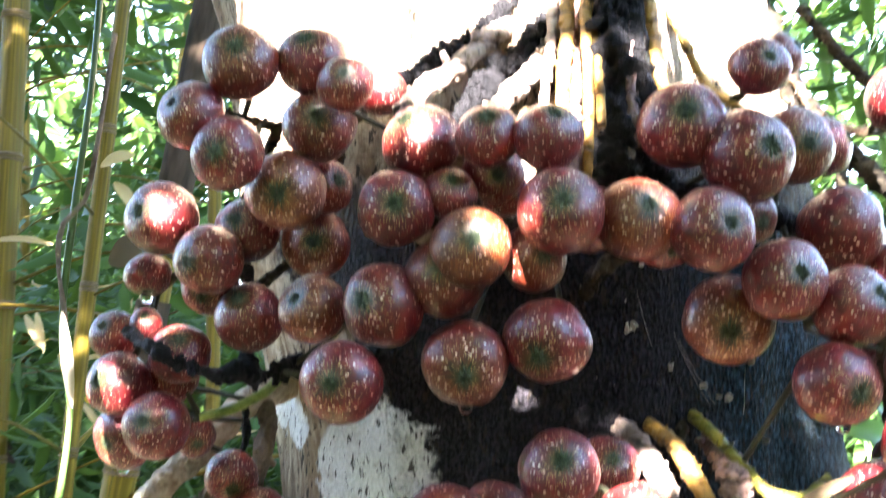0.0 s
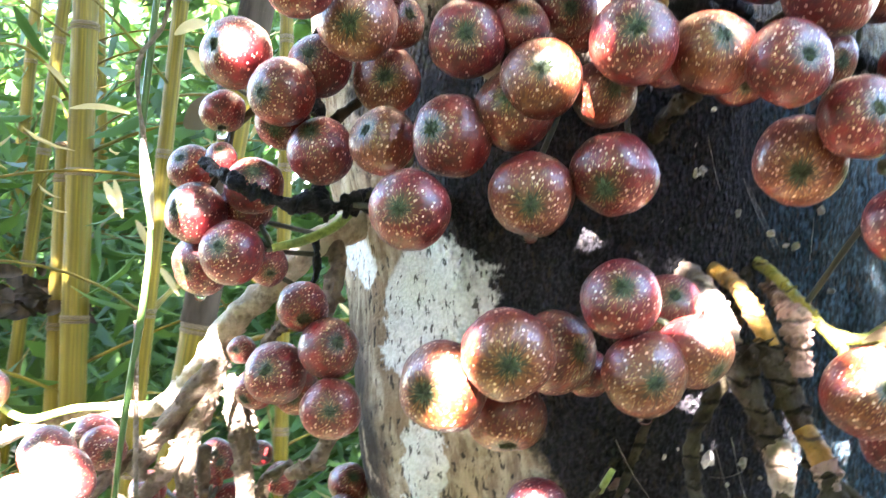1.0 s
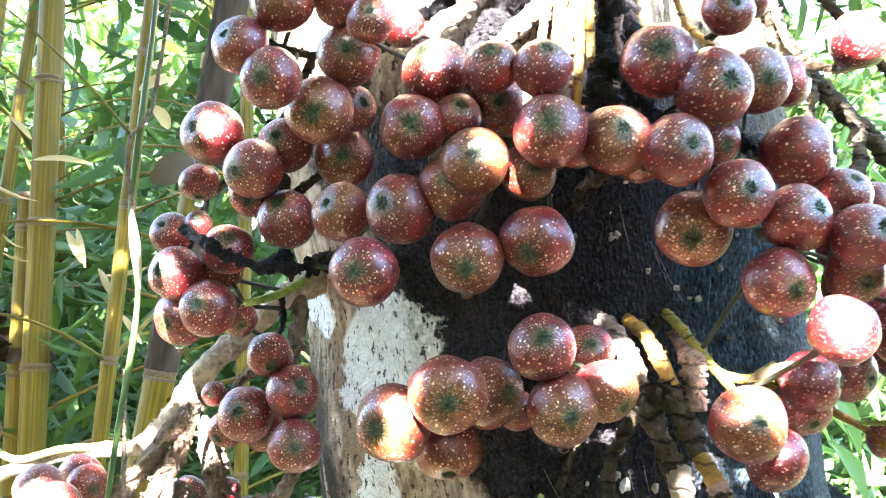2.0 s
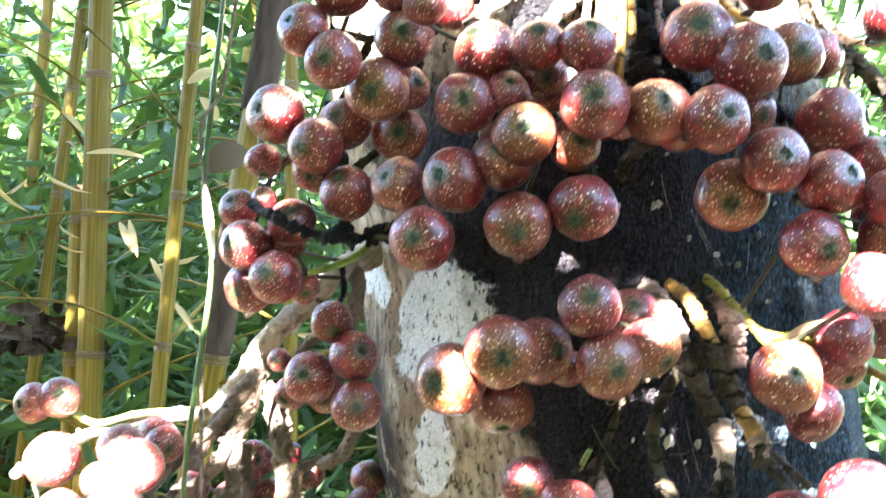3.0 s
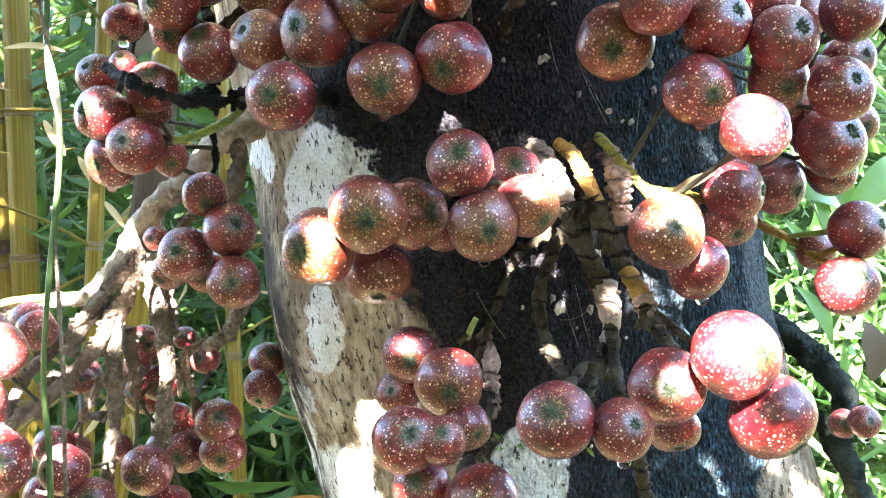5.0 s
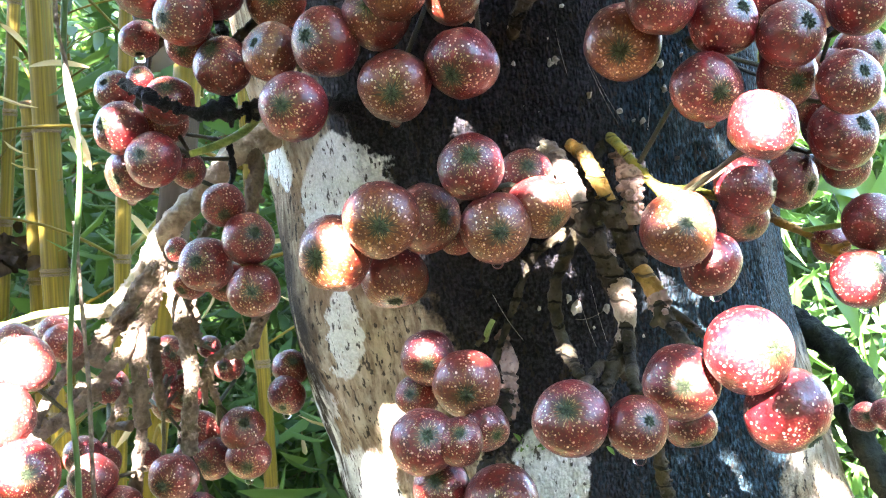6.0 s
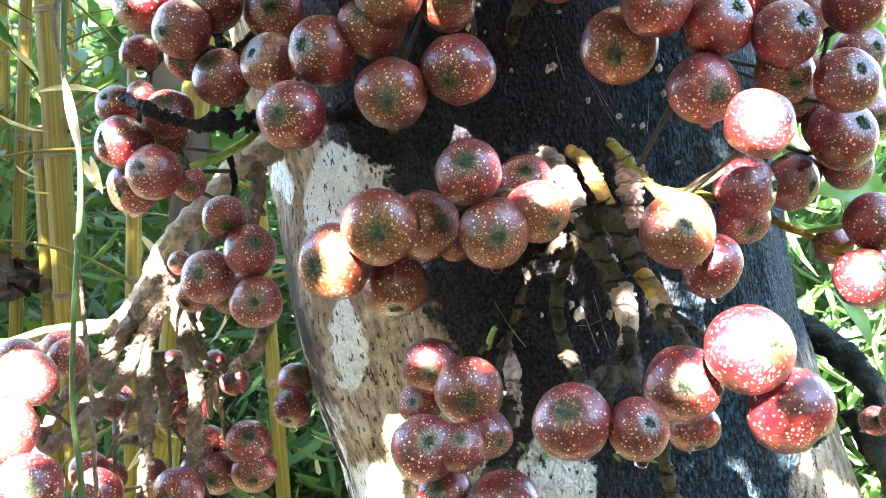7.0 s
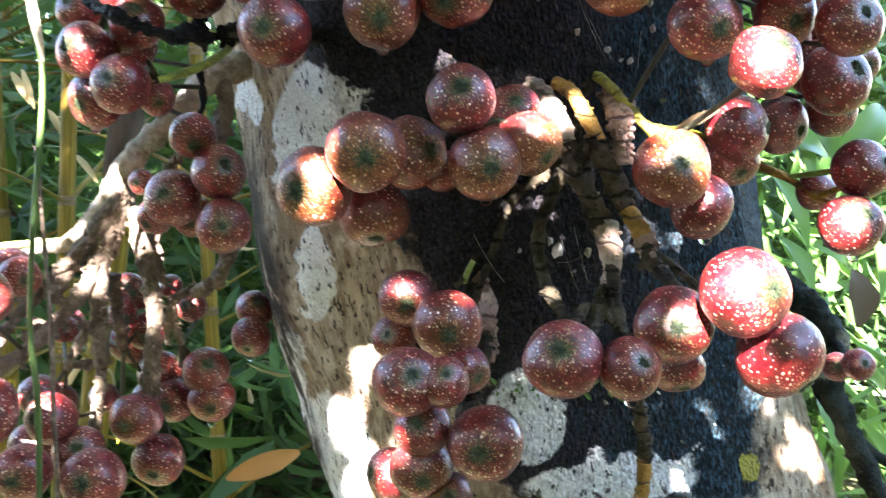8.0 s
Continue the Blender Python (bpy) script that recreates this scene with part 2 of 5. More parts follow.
def culm_material():
    n = Nodes("bamboo_skin")
    co = n.coord()
    x, y, z = n.xyz(co)
    turn = n.math("ARCTAN2", x, y)
    stripe_co = n.node("CombineXYZ", {0: n.math("MULTIPLY", turn, 3.0), 1: n.math("MULTIPLY", z, 0.25), 2: n.math("MULTIPLY", n.random(), 30.0)}).outputs[0]
    stripe = n.step(n.noise(stripe_co, 1.6, 2.0), 0.60, 0.66)
    stain = n.noise(n.scaled(co, (1, 1, 0.2)), 4.0, 5.0)
    colour = n.mix(n.step(stain, 0.35, 0.7), (0.088, 0.060, 0.006), (0.185, 0.130, 0.014))
    colour = n.mix(n.math("MULTIPLY", stripe, 0.4), colour, (0.055, 0.085, 0.018))
    colour = n.mix(n.step(n.noise(n.scaled(co, (1, 1, 0.5)), 7.0, 6.0, 0.65), 0.50, 0.66), colour, (0.125, 0.082, 0.020))
    groove = n.step(n.noise(n.node("CombineXYZ", {0: n.math("MULTIPLY", turn, 5.0), 1: n.math("MULTIPLY", z, 0.1), 2: n.math("MULTIPLY", n.random(), 70.0)}).outputs[0], 1.3, 2.0), 0.66, 0.70)
    colour = n.mix(n.math("MULTIPLY", groove, 0.75), colour, (0.04, 0.024, 0.008))
    n.bump(stain, 0.2, 0.004)
    return n.done(colour, 0.5, 0.14)


def ground_material():
    n = Nodes("leaf_litter")
    co = n.coord()
    a, b = n.noise(co, 1.2, 6.0), n.noise(co, 18.0, 6.0)
    colour = n.mix(n.step(b, 0.35, 0.65), (0.05, 0.038, 0.02), (0.17, 0.12, 0.06))
    colour = n.mix(n.step(a, 0.42, 0.6), colour, (0.05, 0.085, 0.025))
    n.bump(b, 0.8, 0.03)
    return n.done(colour, 0.9, 0.2)


SKIN = fig_skin_material()
EYE = plain("fig_eye", (0.012, 0.025, 0.010), (0.095, 0.125, 0.060), 11.0, 0.55, 0.6, 0.03)
STALK = plain("fig_stalk", (0.012, 0.013, 0.006), (0.050, 0.048, 0.020), 60.0, 0.6, 0.4, 0.001)
BARK = trunk_material()
FLAKE = plain("pale_flake", (0.30, 0.25, 0.20), (0.70, 0.64, 0.56), 90.0, 0.8, 0.5, 0.002)
WOOD = {
    "pale": plain("pale_limb_bark", (0.20, 0.15, 0.10), (0.50, 0.42, 0.32), 42.0, 0.8, 0.8, 0.004),
    "knobby": plain("knobby_twig_bark", (0.098, 0.070, 0.047), (0.200, 0.148, 0.102), 60.0, 0.82, 0.9, 0.004),
    "black": plain("sooty_twig_bark", (0.0025, 0.0026, 0.0032), (0.014, 0.013, 0.014), 110.0, 0.6, 1.0, 0.006, 0.16),
    "dark": spur_material("dark_twig_bark", (0.021, 0.017, 0.011), (0.006, 0.005, 0.004), (0.066, 0.053, 0.032), (0.075, 0.055, 0.045), 0.85, 0.15),
    "mossy": plain("mossy_branch_bark", (0.005, 0.007, 0.006), (0.026, 0.034, 0.026), 60.0, 0.85, 0.9, 0.004, 0.12),
    "green": plain("green_twig_bark", (0.085, 0.125, 0.022), (0.24, 0.30, 0.07), 80.0, 0.5, 0.4, 0.001),
    "yellow": spur_material("yellow_spur", (0.24, 0.125, 0.018), (0.06, 0.034, 0.014), (0.40, 0.22, 0.05)),
    "lime": spur_material("lime_spur", (0.14, 0.14, 0.012), (0.05, 0.040, 0.012), (0.30, 0.25, 0.028)),
    "cream": spur_material("cream_spur", (0.20, 0.14, 0.10), (0.07, 0.045, 0.032), (0.44, 0.34, 0.27)),
    "spur": spur_material("ringed_spur", (0.026, 0.019, 0.014), (0.007, 0.005, 0.005), (0.070, 0.053, 0.036), (0.10, 0.070, 0.055), 0.85, 0.15),
    "pink": spur_material("pink_scar", (0.16, 0.09, 0.072), (0.05, 0.03, 0.025), (0.38, 0.25, 0.21)),
}
CULM = culm_material()
NODE = plain("bamboo_node", (0.035, 0.024, 0.014), (0.24, 0.16, 0.07), 26.0, 0.7, 0.6, 0.004)
SHEATH = plain("dry_sheath", (0.020, 0.015, 0.010), (0.070, 0.050, 0.034), 12.0, 0.95, 0.5, 0.004, 0.08, stretch=(1, 1, 0.2))
STRAW = leaf_material("dry_leaf", (0.32, 0.22, 0.09), (0.58, 0.44, 0.22), (0.5, 0.36, 0.14), 0.7, 0.3)
CANE = plain("cane_skin", (0.025, 0.055, 0.012), (0.06, 0.11, 0.025), 40.0, 0.4, 0.2, 0.001, stretch=(1, 1, 0.15))
LEAF = leaf_material("bamboo_leaf", (0.011, 0.038, 0.010), (0.058, 0.116, 0.022), (0.15, 0.23, 0.032), 0.55, 0.27)
DEAD = leaf_material("dead_leaf", (0.045, 0.032, 0.018), (0.12, 0.085, 0.045), (0.10, 0.06, 0.02), 0.8, 0.2)
RUST = leaf_material("rusty_leaf", (0.20, 0.085, 0.018), (0.36, 0.17, 0.04), (0.4, 0.18, 0.03), 0.7, 0.3)
PAPER = leaf_material("papery_sheath", (0.30, 0.25, 0.17), (0.55, 0.48, 0.36), (0.5, 0.42, 0.3), 0.7, 0.3)
BROAD = leaf_material("broad_leaf", (0.05, 0.13, 0.03), (0.14, 0.26, 0.07), (0.28, 0.44, 0.09), 0.35, 0.4)
GROUND = ground_material()
water = Nodes("water")
water.shader.inputs["Transmission Weight"].default_value = 1.0
water.shader.inputs["IOR"].default_value = 1.33
WATER = water.done((1.0, 1.0, 1.0), 0.02, 0.5)


# ---- building blocks ----
def mesh_of(name, verts, faces, material, smooth=True):
    me = bpy.data.meshes.new(name)
    me.from_pydata([tuple(v) for v in verts], [], faces)
    me.materials.append(material)
    if smooth:
        me.polygons.foreach_set("use_smooth", [True] * len(me.polygons))
    me.update()
    return me


def part(name, me, parent, label="", m=None):
    ob = new(name, me)
    ob.parent = parent
    if m is not None:
        ob.matrix_local = m
    if label:
        ob["label"] = label
    return ob


def spline(points, step):
    """Points of a smooth curve through the given ones, about a step apart."""
    p = [Vector(q) for q in points]
    p = [2 * p[0] - p[1]] + p + [2 * p[-1] - p[-2]]
    out = []
    for a, b, c, d in zip(p, p[1:], p[2:], p[3:]):
        n = max(2, int((c - b).length / step))
        for i in range(n):
            t = i / n
            out.append(0.5 * (2 * b + (c - a) * t + (2 * a - 5 * b + 4 * c - d) * t * t + (3 * b - a - 3 * c + d) * t**3))
    out.append(p[-2])
    return out


def tube(points, radius, sides, rough=0.0, cap=True):
    """Verts and faces of a tube along points; radius(u) for u from 0 to 1, roughened by noise."""
    verts, faces = [], []
    up = Vector((0.31, 0.17, 0.93))
    n = len(points)
    for i, p in enumerate(points):
        ahead = (points[min(i + 1, n - 1)] - points[max(i - 1, 0)]).normalized()
        side = ahead.cross(up)
        side = side.normalized() if side.length > 1e-3 else ahead.orthogonal().normalized()
        other = side.cross(ahead)
        up = -ahead.cross(side)
        r = radius(i / (n - 1))
        for k in range(sides):
            a = 2 * math.pi * k / sides
            d = side * math.cos(a) + other * math.sin(a)
            f = 1.0 + (rough * noise.noise((p + d * r) * 85.0) + 0.6 * rough * noise.noise((p + d * r) * 260.0) if rough else 0.0)
            verts.append(p + d * r * f)
    for i in range(n - 1):
        for k in range(sides):
            a, b = i * sides + k, i * sides + (k + 1) % sides
            faces.append((a, b, b + sides, a + sides))
    if cap:
        faces += [tuple(range(sides))[::-1], tuple(range((n - 1) * sides, n * sides))]
    return verts, faces


# ---- ground ----
def build_ground():
    n, verts, faces = 60, [], []
    for i in range(n + 1):
        for j in range(n + 1):
            u, v = (2 * i / n - 1), (2 * j / n - 1)
            x, y = 400 * u * abs(u) ** 2, 400 * v * abs(v) ** 2
            verts.append((x, y, 0.06 * noise.noise(Vector((x, y, 0)) * 0.8)))
    for i in range(n):
        for j in range(n):
            a = i * (n + 1) + j
            faces.append((a, a + n + 1, a + n + 2, a + 1))
    tagged(new("ground", mesh_of("ground", verts, faces, GROUND)), "forest floor of brown leaf litter with green patches", "ground", kind="structure")


build_ground()


# ---- the fig tree ----
def trunk_axis(z):
    low = max(0.0, 1.31 - max(z, 0.75))
    return Vector((0.147 - 0.155 * (max(z, 0.3) - 1.31) + 0.35 * low * low, 0.872 + 0.02 * math.sin(z * 2.1), z))


def trunk_radius(z):
    return 0.211 + 0.20 * max(0.0, 1.15 - z) ** 2 + 0.02 * max(0.0, z - 2.0)


def build_trunk():
    rings, sides, verts, faces = 230, 120, [], []
    for i in range(rings + 1):
        z = 3.4 * i / rings - 0.05
        c, r = trunk_axis(z), trunk_radius(z)
        for k in range(sides):
            a = 2 * math.pi * k / sides
            d = Vector((math.cos(a), math.sin(a), 0))
            q = c + d * r
            f = 0.016 * noise.noise(q * 6.0) + 0.008 * noise.noise(Vector((q.x * 20, q.y * 20, q.z * 6)))
            f += 0.0035 * noise.noise(Vector((q.x * 70, q.y * 70, q.z * 22))) + 0.03 * max(0.0, 0.6 - z) * math.sin(5 * a + 1)
            verts.append(q + d * f)
    for i in range(rings):
        for k in range(sides):
            a, b = i * sides + k, i * sides + (k + 1) % sides
            faces.append((a, b, b + sides, a + sides))
    tree = tagged(new("fig_tree"), "leaning fig tree trunk with pale lichen and sooty black bark, shade painted in", "tree")
    tree.location = (0, 0, 0)
    part("trunk", mesh_of("trunk", verts, faces, BARK), tree)
    return tree


TREE = build_trunk()


def flake(x, z, size):
    """A small pale flake proud of the trunk, standing in for sunlit specks of lichen or bark."""
    c, r = trunk_axis(z), trunk_radius(z)
    y = c.y - math.sqrt(max(1e-4, r * r - (x - c.x) ** 2)) - 0.004
    rnd = random.Random(int(x * 9999) + int(z * 7777))
    verts, faces, n = [Vector((x, y - 0.0025, z))], [], 9
    for k in range(n):
        a = 2 * math.pi * k / n
        f = size * rnd.uniform(0.5, 1.1)
        verts.append(Vector((x + f * 0.7 * math.cos(a), y + rnd.uniform(0.0, 0.002), z + f * math.sin(a))))
    for k in range(n):
        verts.append(Vector((verts[k + 1].x, y + 0.012, verts[k + 1].z)))
    for k in range(n):
        faces += [(0, 1 + k, 1 + (k + 1) % n), (1 + k, 1 + n + k, 1 + n + (k + 1) % n, 1 + (k + 1) % n)]
    part("lit_fleck", mesh_of("lit_fleck", verts, faces, FLAKE, False), TREE, "small pale flake of bark standing in for a sunlit speck")


# flakes begin
flake(0.139, 1.450, 0.0040)
flake(0.095, 1.475, 0.0040)
flake(0.113, 1.402, 0.0080)
flake(0.086, 1.480, 0.0050)
flake(0.135, 1.448, 0.0040)
flake(0.214, 1.448, 0.0030)
flake(0.147, 1.286, 0.0060)
flake(0.142, 1.292, 0.0040)
flake(0.122, 1.286, 0.0030)
flake(0.167, 1.284, 0.0040)
flake(0.112, 1.311, 0.0040)
flake(0.078, 1.296, 0.0040)
flake(0.144, 1.485, 0.0030)
flake(0.161, 1.427, 0.0030)
flake(0.182, 1.416, 0.0030)
flake(0.111, 1.449, 0.0030)
flake(0.132, 1.347, 0.0030)
flake(0.173, 1.321, 0.0040)
flake(0.018, 1.447, 0.0080)
flake(0.100, 1.245, 0.0040)
flake(0.137, 1.333, 0.0040)
flake(0.081, 1.281, 0.0030)
flake(0.113, 1.294, 0.0030)
flake(0.216, 1.431, 0.0030)
flake(0.199, 1.409, 0.0025)
# tiny pale flecks that imitate scattered sun specks on the bark
rf = random.Random(21)
for _ in range(60):
    flake(rf.uniform(0.06, 0.30), rf.uniform(1.14, 1.50), rf.uniform(0.0008, 0.0019))
# flakes end


def thread(a, b):
    """A thread of spider silk from bark to twig."""
    a, b = Vector(a), Vector(b)
    verts, faces = tube([a.lerp(b, i / 6) - Vector((0, 0, 0.002 * math.sin(math.pi * i / 6))) for i in range(7)], lambda u: 0.00009, 5)
    part("silk_thread", mesh_of("silk_thread", verts, faces, FLAKE), TREE, "pale thread of spider silk")


thread((0.144, 0.645, 1.297), (0.154, 0.640, 1.262))
thread((0.153, 0.645, 1.302), (0.161, 0.640, 1.265))
thread((0.142, 0.645, 1.280), (0.159, 0.640, 1.285))
thread((0.089, 0.645, 1.299), (0.107, 0.640, 1.269))
thread((0.197, 0.645, 1.424), (0.193, 0.640, 1.400))
thread((0.137, 0.645, 1.468), (0.143, 0.640, 1.437))
thread((0.157, 0.645, 1.445), (0.174, 0.640, 1.405))
thread((0.160, 0.645, 1.441), (0.177, 0.640, 1.406))

# ---- fruiting wood ----
WAYS = []
THINGS = {}
WOOD_LABELS = {
    "left limb": "pale lichen-barked limb with knobby brown twigs hanging from it",
    "black twig": "sooty black lumpy twig carrying figs on the trunk",
    "fruiting spur": "ringed fruiting spurs, pale at the scars, against the trunk",
    "upper spray": "spray of cream, yellow and blackened fruiting stalks",
    "right branch": "thin dark branch leaving the trunk",
    "right twig": "short yellowish twig with two figs",
    "lower root": "dark mossy crooked branch low beside the trunk",
}


def twig(thing, kind, points, r0, r1):
    """One twig of a fruiting branch, knobbly and tapering."""
    if thing not in THINGS:
        THINGS[thing] = None
    root = THINGS[thing]
    line = spline(points, 0.0016 if kind in ("black", "dark", "spur", "yellow", "lime", "cream") else 0.0024)
    WAYS.extend(line)
    lumps = {"knobby": 0.34, "black": 1.15, "spur": 0.50, "cream": 0.40, "pink": 0.7, "yellow": 0.25, "lime": 0.25, "dark": 0.48, "pale": 0.28, "green": 0.12, "mossy": 0.35}[kind]
    rings = {"dark": 0.019, "spur": 0.021, "yellow": 0.011, "lime": 0.012, "cream": 0.013, "knobby": 0.016}
    seed = random.random() * 20
    length = sum((b - a).length for a, b in zip(line, line[1:]))

    def radius(u):
        r = r0 + (r1 - r0) * u
        if kind in rings:
            turn = math.pi * u * length / rings[kind] + seed + 0.8 * math.sin(u * length * 90.0)
            r *= 0.97 + 0.08 * abs(math.sin(turn)) ** 10 - 0.06 * abs(math.sin(turn + 0.42)) ** 20
        return r * (1.0 + 0.3 * lumps * noise.noise(Vector((seed, u * length * 45, 0))))

    verts, faces = tube(line, radius, 16, lumps)
    spacing = {"knobby": 0.014, "black": 0.006, "spur": 0.02, "pink": 0.006, "dark": 0.022, "cream": 0.014}.get(kind)
    if spacing:
        for _ in range(int(length / spacing)):
            i = random.randrange(2, len(line) - 2)
            u = i / (len(line) - 1)
            way = (line[i + 1] - line[i - 1]).normalized()
            side = (Vector((random.gauss(0, 1), random.gauss(0, 1), random.gauss(-0.3, 1))) + way * 0.5).normalized()
            r = radius(u)
            long = r * random.uniform(1.2, 2.3)
            v2, f2 = tube([line[i] + side * long * k / 4 for k in range(5)], lambda w: r * 0.62 * (1 - 0.45 * w * w), 8, 0.4)
            faces += [tuple(k + len(verts) for k in f) for f in f2]
            verts += v2
    warts = {"knobby": 0.0026, "black": 0.0007, "spur": 0.0035, "pink": 0.0009, "dark": 0.0035, "cream": 0.0028, "pale": 0.005, "yellow": 0.005, "lime": 0.006}.get(kind)
    if warts:
        for _ in range(int(length / warts)):
            i = random.randrange(2, len(line) - 2)
            side = Vector((random.gauss(0, 1), random.gauss(-0.4, 1), random.gauss(0, 1))).normalized()
            r = radius(i / (len(line) - 1))
            w0 = random.uniform(0.0009, 0.0022) * min(1.0, r / 0.005) * {"pink": 1.25, "black": 0.75, "knobby": 1.2}.get(kind, 1.0)
            v2, f2 = tube([line[i] + side * (0.7 * r + (0.3 * r + 1.1 * w0) * k / 3) for k in range(4)], lambda w: w0 * (1.25 - 0.55 * w), 6, 0.5)
            faces += [tuple(k + len(verts) for k in f) for f in f2]
            verts += v2
    if root is None:
        THINGS[thing] = part("fruiting_branch", mesh_of("fruiting_branch", verts, faces, WOOD[kind]), TREE, WOOD_LABELS[thing])
    else:
        part("twig", mesh_of("twig", verts, faces, WOOD[kind]), root)


# twigs begin
twig('left limb', 'pale', [(-0.047, 0.800, 1.426), (-0.071, 0.775, 1.417), (-0.090, 0.765, 1.406), (-0.115, 0.765, 1.380), (-0.146, 0.770, 1.351), (-0.170, 0.780, 1.317), (-0.192, 0.790, 1.293)], 0.0105, 0.0078)
twig('left limb', 'pale', [(-0.170, 0.780, 1.317), (-0.197, 0.790, 1.292), (-0.221, 0.795, 1.289), (-0.254, 0.800, 1.284), (-0.278, 0.790, 1.278), (-0.296, 0.770, 1.271), (-0.304, 0.730, 1.263), (-0.314, 0.700, 1.256)], 0.0065, 0.0040)
twig('left limb', 'green', [(-0.192, 0.790, 1.293), (-0.250, 0.790, 1.290), (-0.287, 0.780, 1.284), (-0.322, 0.775, 1.314)], 0.0030, 0.0025)
twig('left limb', 'knobby', [(-0.153, 0.768, 1.326), (-0.162, 0.764, 1.312), (-0.173, 0.760, 1.298), (-0.185, 0.755, 1.281), (-0.195, 0.750, 1.266), (-0.202, 0.745, 1.254)], 0.0075, 0.0062)
twig('left limb', 'knobby', [(-0.174, 0.755, 1.294), (-0.181, 0.748, 1.287), (-0.189, 0.745, 1.279), (-0.197, 0.748, 1.273)], 0.0048, 0.0032)
twig('left limb', 'knobby', [(-0.169, 0.752, 1.284), (-0.175, 0.748, 1.265), (-0.185, 0.744, 1.251), (-0.194, 0.742, 1.241), (-0.207, 0.738, 1.228), (-0.222, 0.732, 1.216), (-0.237, 0.726, 1.206)], 0.0062, 0.0046)
twig('left limb', 'knobby', [(-0.160, 0.764, 1.297), (-0.166, 0.756, 1.283), (-0.169, 0.754, 1.264), (-0.169, 0.752, 1.242), (-0.169, 0.752, 1.220), (-0.169, 0.754, 1.205)], 0.0066, 0.0062)
twig('left limb', 'knobby', [(-0.170, 0.756, 1.205), (-0.171, 0.752, 1.188), (-0.174, 0.750, 1.172), (-0.177, 0.750, 1.155)], 0.0046, 0.0050)
twig('left limb', 'knobby', [(-0.151, 0.772, 1.333), (-0.153, 0.768, 1.316), (-0.159, 0.764, 1.299), (-0.164, 0.762, 1.282)], 0.0062, 0.0055)
twig('left limb', 'knobby', [(-0.162, 0.775, 1.268), (-0.163, 0.778, 1.250), (-0.163, 0.782, 1.232), (-0.162, 0.790, 1.210)], 0.0050, 0.0036)
twig('left limb', 'knobby', [(-0.143, 0.766, 1.315), (-0.141, 0.762, 1.296), (-0.136, 0.756, 1.279), (-0.132, 0.752, 1.262), (-0.129, 0.750, 1.245), (-0.131, 0.750, 1.225), (-0.134, 0.752, 1.203), (-0.136, 0.756, 1.181)], 0.0058, 0.0066)
twig('left limb', 'knobby', [(-0.135, 0.758, 1.273), (-0.122, 0.752, 1.264)], 0.0040, 0.0030)
twig('left limb', 'knobby', [(-0.135, 0.785, 1.296), (-0.133, 0.785, 1.278), (-0.132, 0.785, 1.262)], 0.0050, 0.0044)
twig('left limb', 'knobby', [(-0.102, 0.765, 1.258), (-0.114, 0.768, 1.252), (-0.121, 0.772, 1.246), (-0.121, 0.780, 1.229), (-0.119, 0.790, 1.212)], 0.0042, 0.0026)
twig('left limb', 'knobby', [(-0.121, 0.772, 1.246), (-0.126, 0.778, 1.233), (-0.128, 0.785, 1.213)], 0.0034, 0.0022)
twig('left limb', 'knobby', [(-0.072, 0.740, 1.289), (-0.078, 0.742, 1.277), (-0.084, 0.745, 1.265), (-0.095, 0.750, 1.259), (-0.102, 0.755, 1.255)], 0.0060, 0.0046)
twig('left limb', 'knobby', [(-0.176, 0.748, 1.238), (-0.181, 0.745, 1.225), (-0.190, 0.742, 1.209)], 0.0042, 0.0030)
twig('left limb', 'knobby', [(-0.180, 0.765, 1.203), (-0.191, 0.768, 1.203), (-0.199, 0.770, 1.201)], 0.0036, 0.0028)
twig('left limb', 'knobby', [(-0.210, 0.750, 1.240), (-0.214, 0.745, 1.232), (-0.218, 0.742, 1.226)], 0.0046, 0.0038)
twig('left limb', 'knobby', [(-0.131, 0.760, 1.303), (-0.118, 0.755, 1.341), (-0.099, 0.740, 1.361)], 0.0050, 0.0032)
twig('left limb', 'knobby', [(-0.196, 0.775, 1.271), (-0.227, 0.750, 1.242), (-0.243, 0.720, 1.199), (-0.250, 0.700, 1.157)], 0.0050, 0.0032)
twig('left limb', 'knobby', [(-0.083, 0.770, 1.417), (-0.075, 0.762, 1.394), (-0.078, 0.755, 1.375), (-0.081, 0.745, 1.356)], 0.0071, 0.0050)
twig('black twig', 'black', [(-0.035, 0.700, 1.435), (-0.054, 0.660, 1.427), (-0.077, 0.643, 1.423), (-0.100, 0.636, 1.426), (-0.120, 0.640, 1.434), (-0.145, 0.665, 1.447)], 0.0046, 0.0036)
twig('black twig', 'green', [(-0.058, 0.690, 1.429), (-0.069, 0.680, 1.415), (-0.087, 0.672, 1.405), (-0.105, 0.672, 1.400)], 0.0032, 0.0024)
twig('black twig', 'black', [(-0.084, 0.700, 1.410), (-0.082, 0.700, 1.388), (-0.088, 0.700, 1.375)], 0.0020, 0.0016)
twig('black twig', 'black', [(-0.035, 0.700, 1.435), (0.004, 0.700, 1.428), (0.043, 0.740, 1.407)], 0.0050, 0.0070)
twig('black twig', 'black', [(-0.081, 0.665, 1.425), (-0.079, 0.690, 1.461), (-0.087, 0.700, 1.495), (-0.096, 0.700, 1.527)], 0.0040, 0.0030)
twig('fruiting spur', 'cream', [(0.129, 0.680, 1.398), (0.133, 0.640, 1.386), (0.138, 0.620, 1.368), (0.143, 0.610, 1.348)], 0.0052, 0.0072)
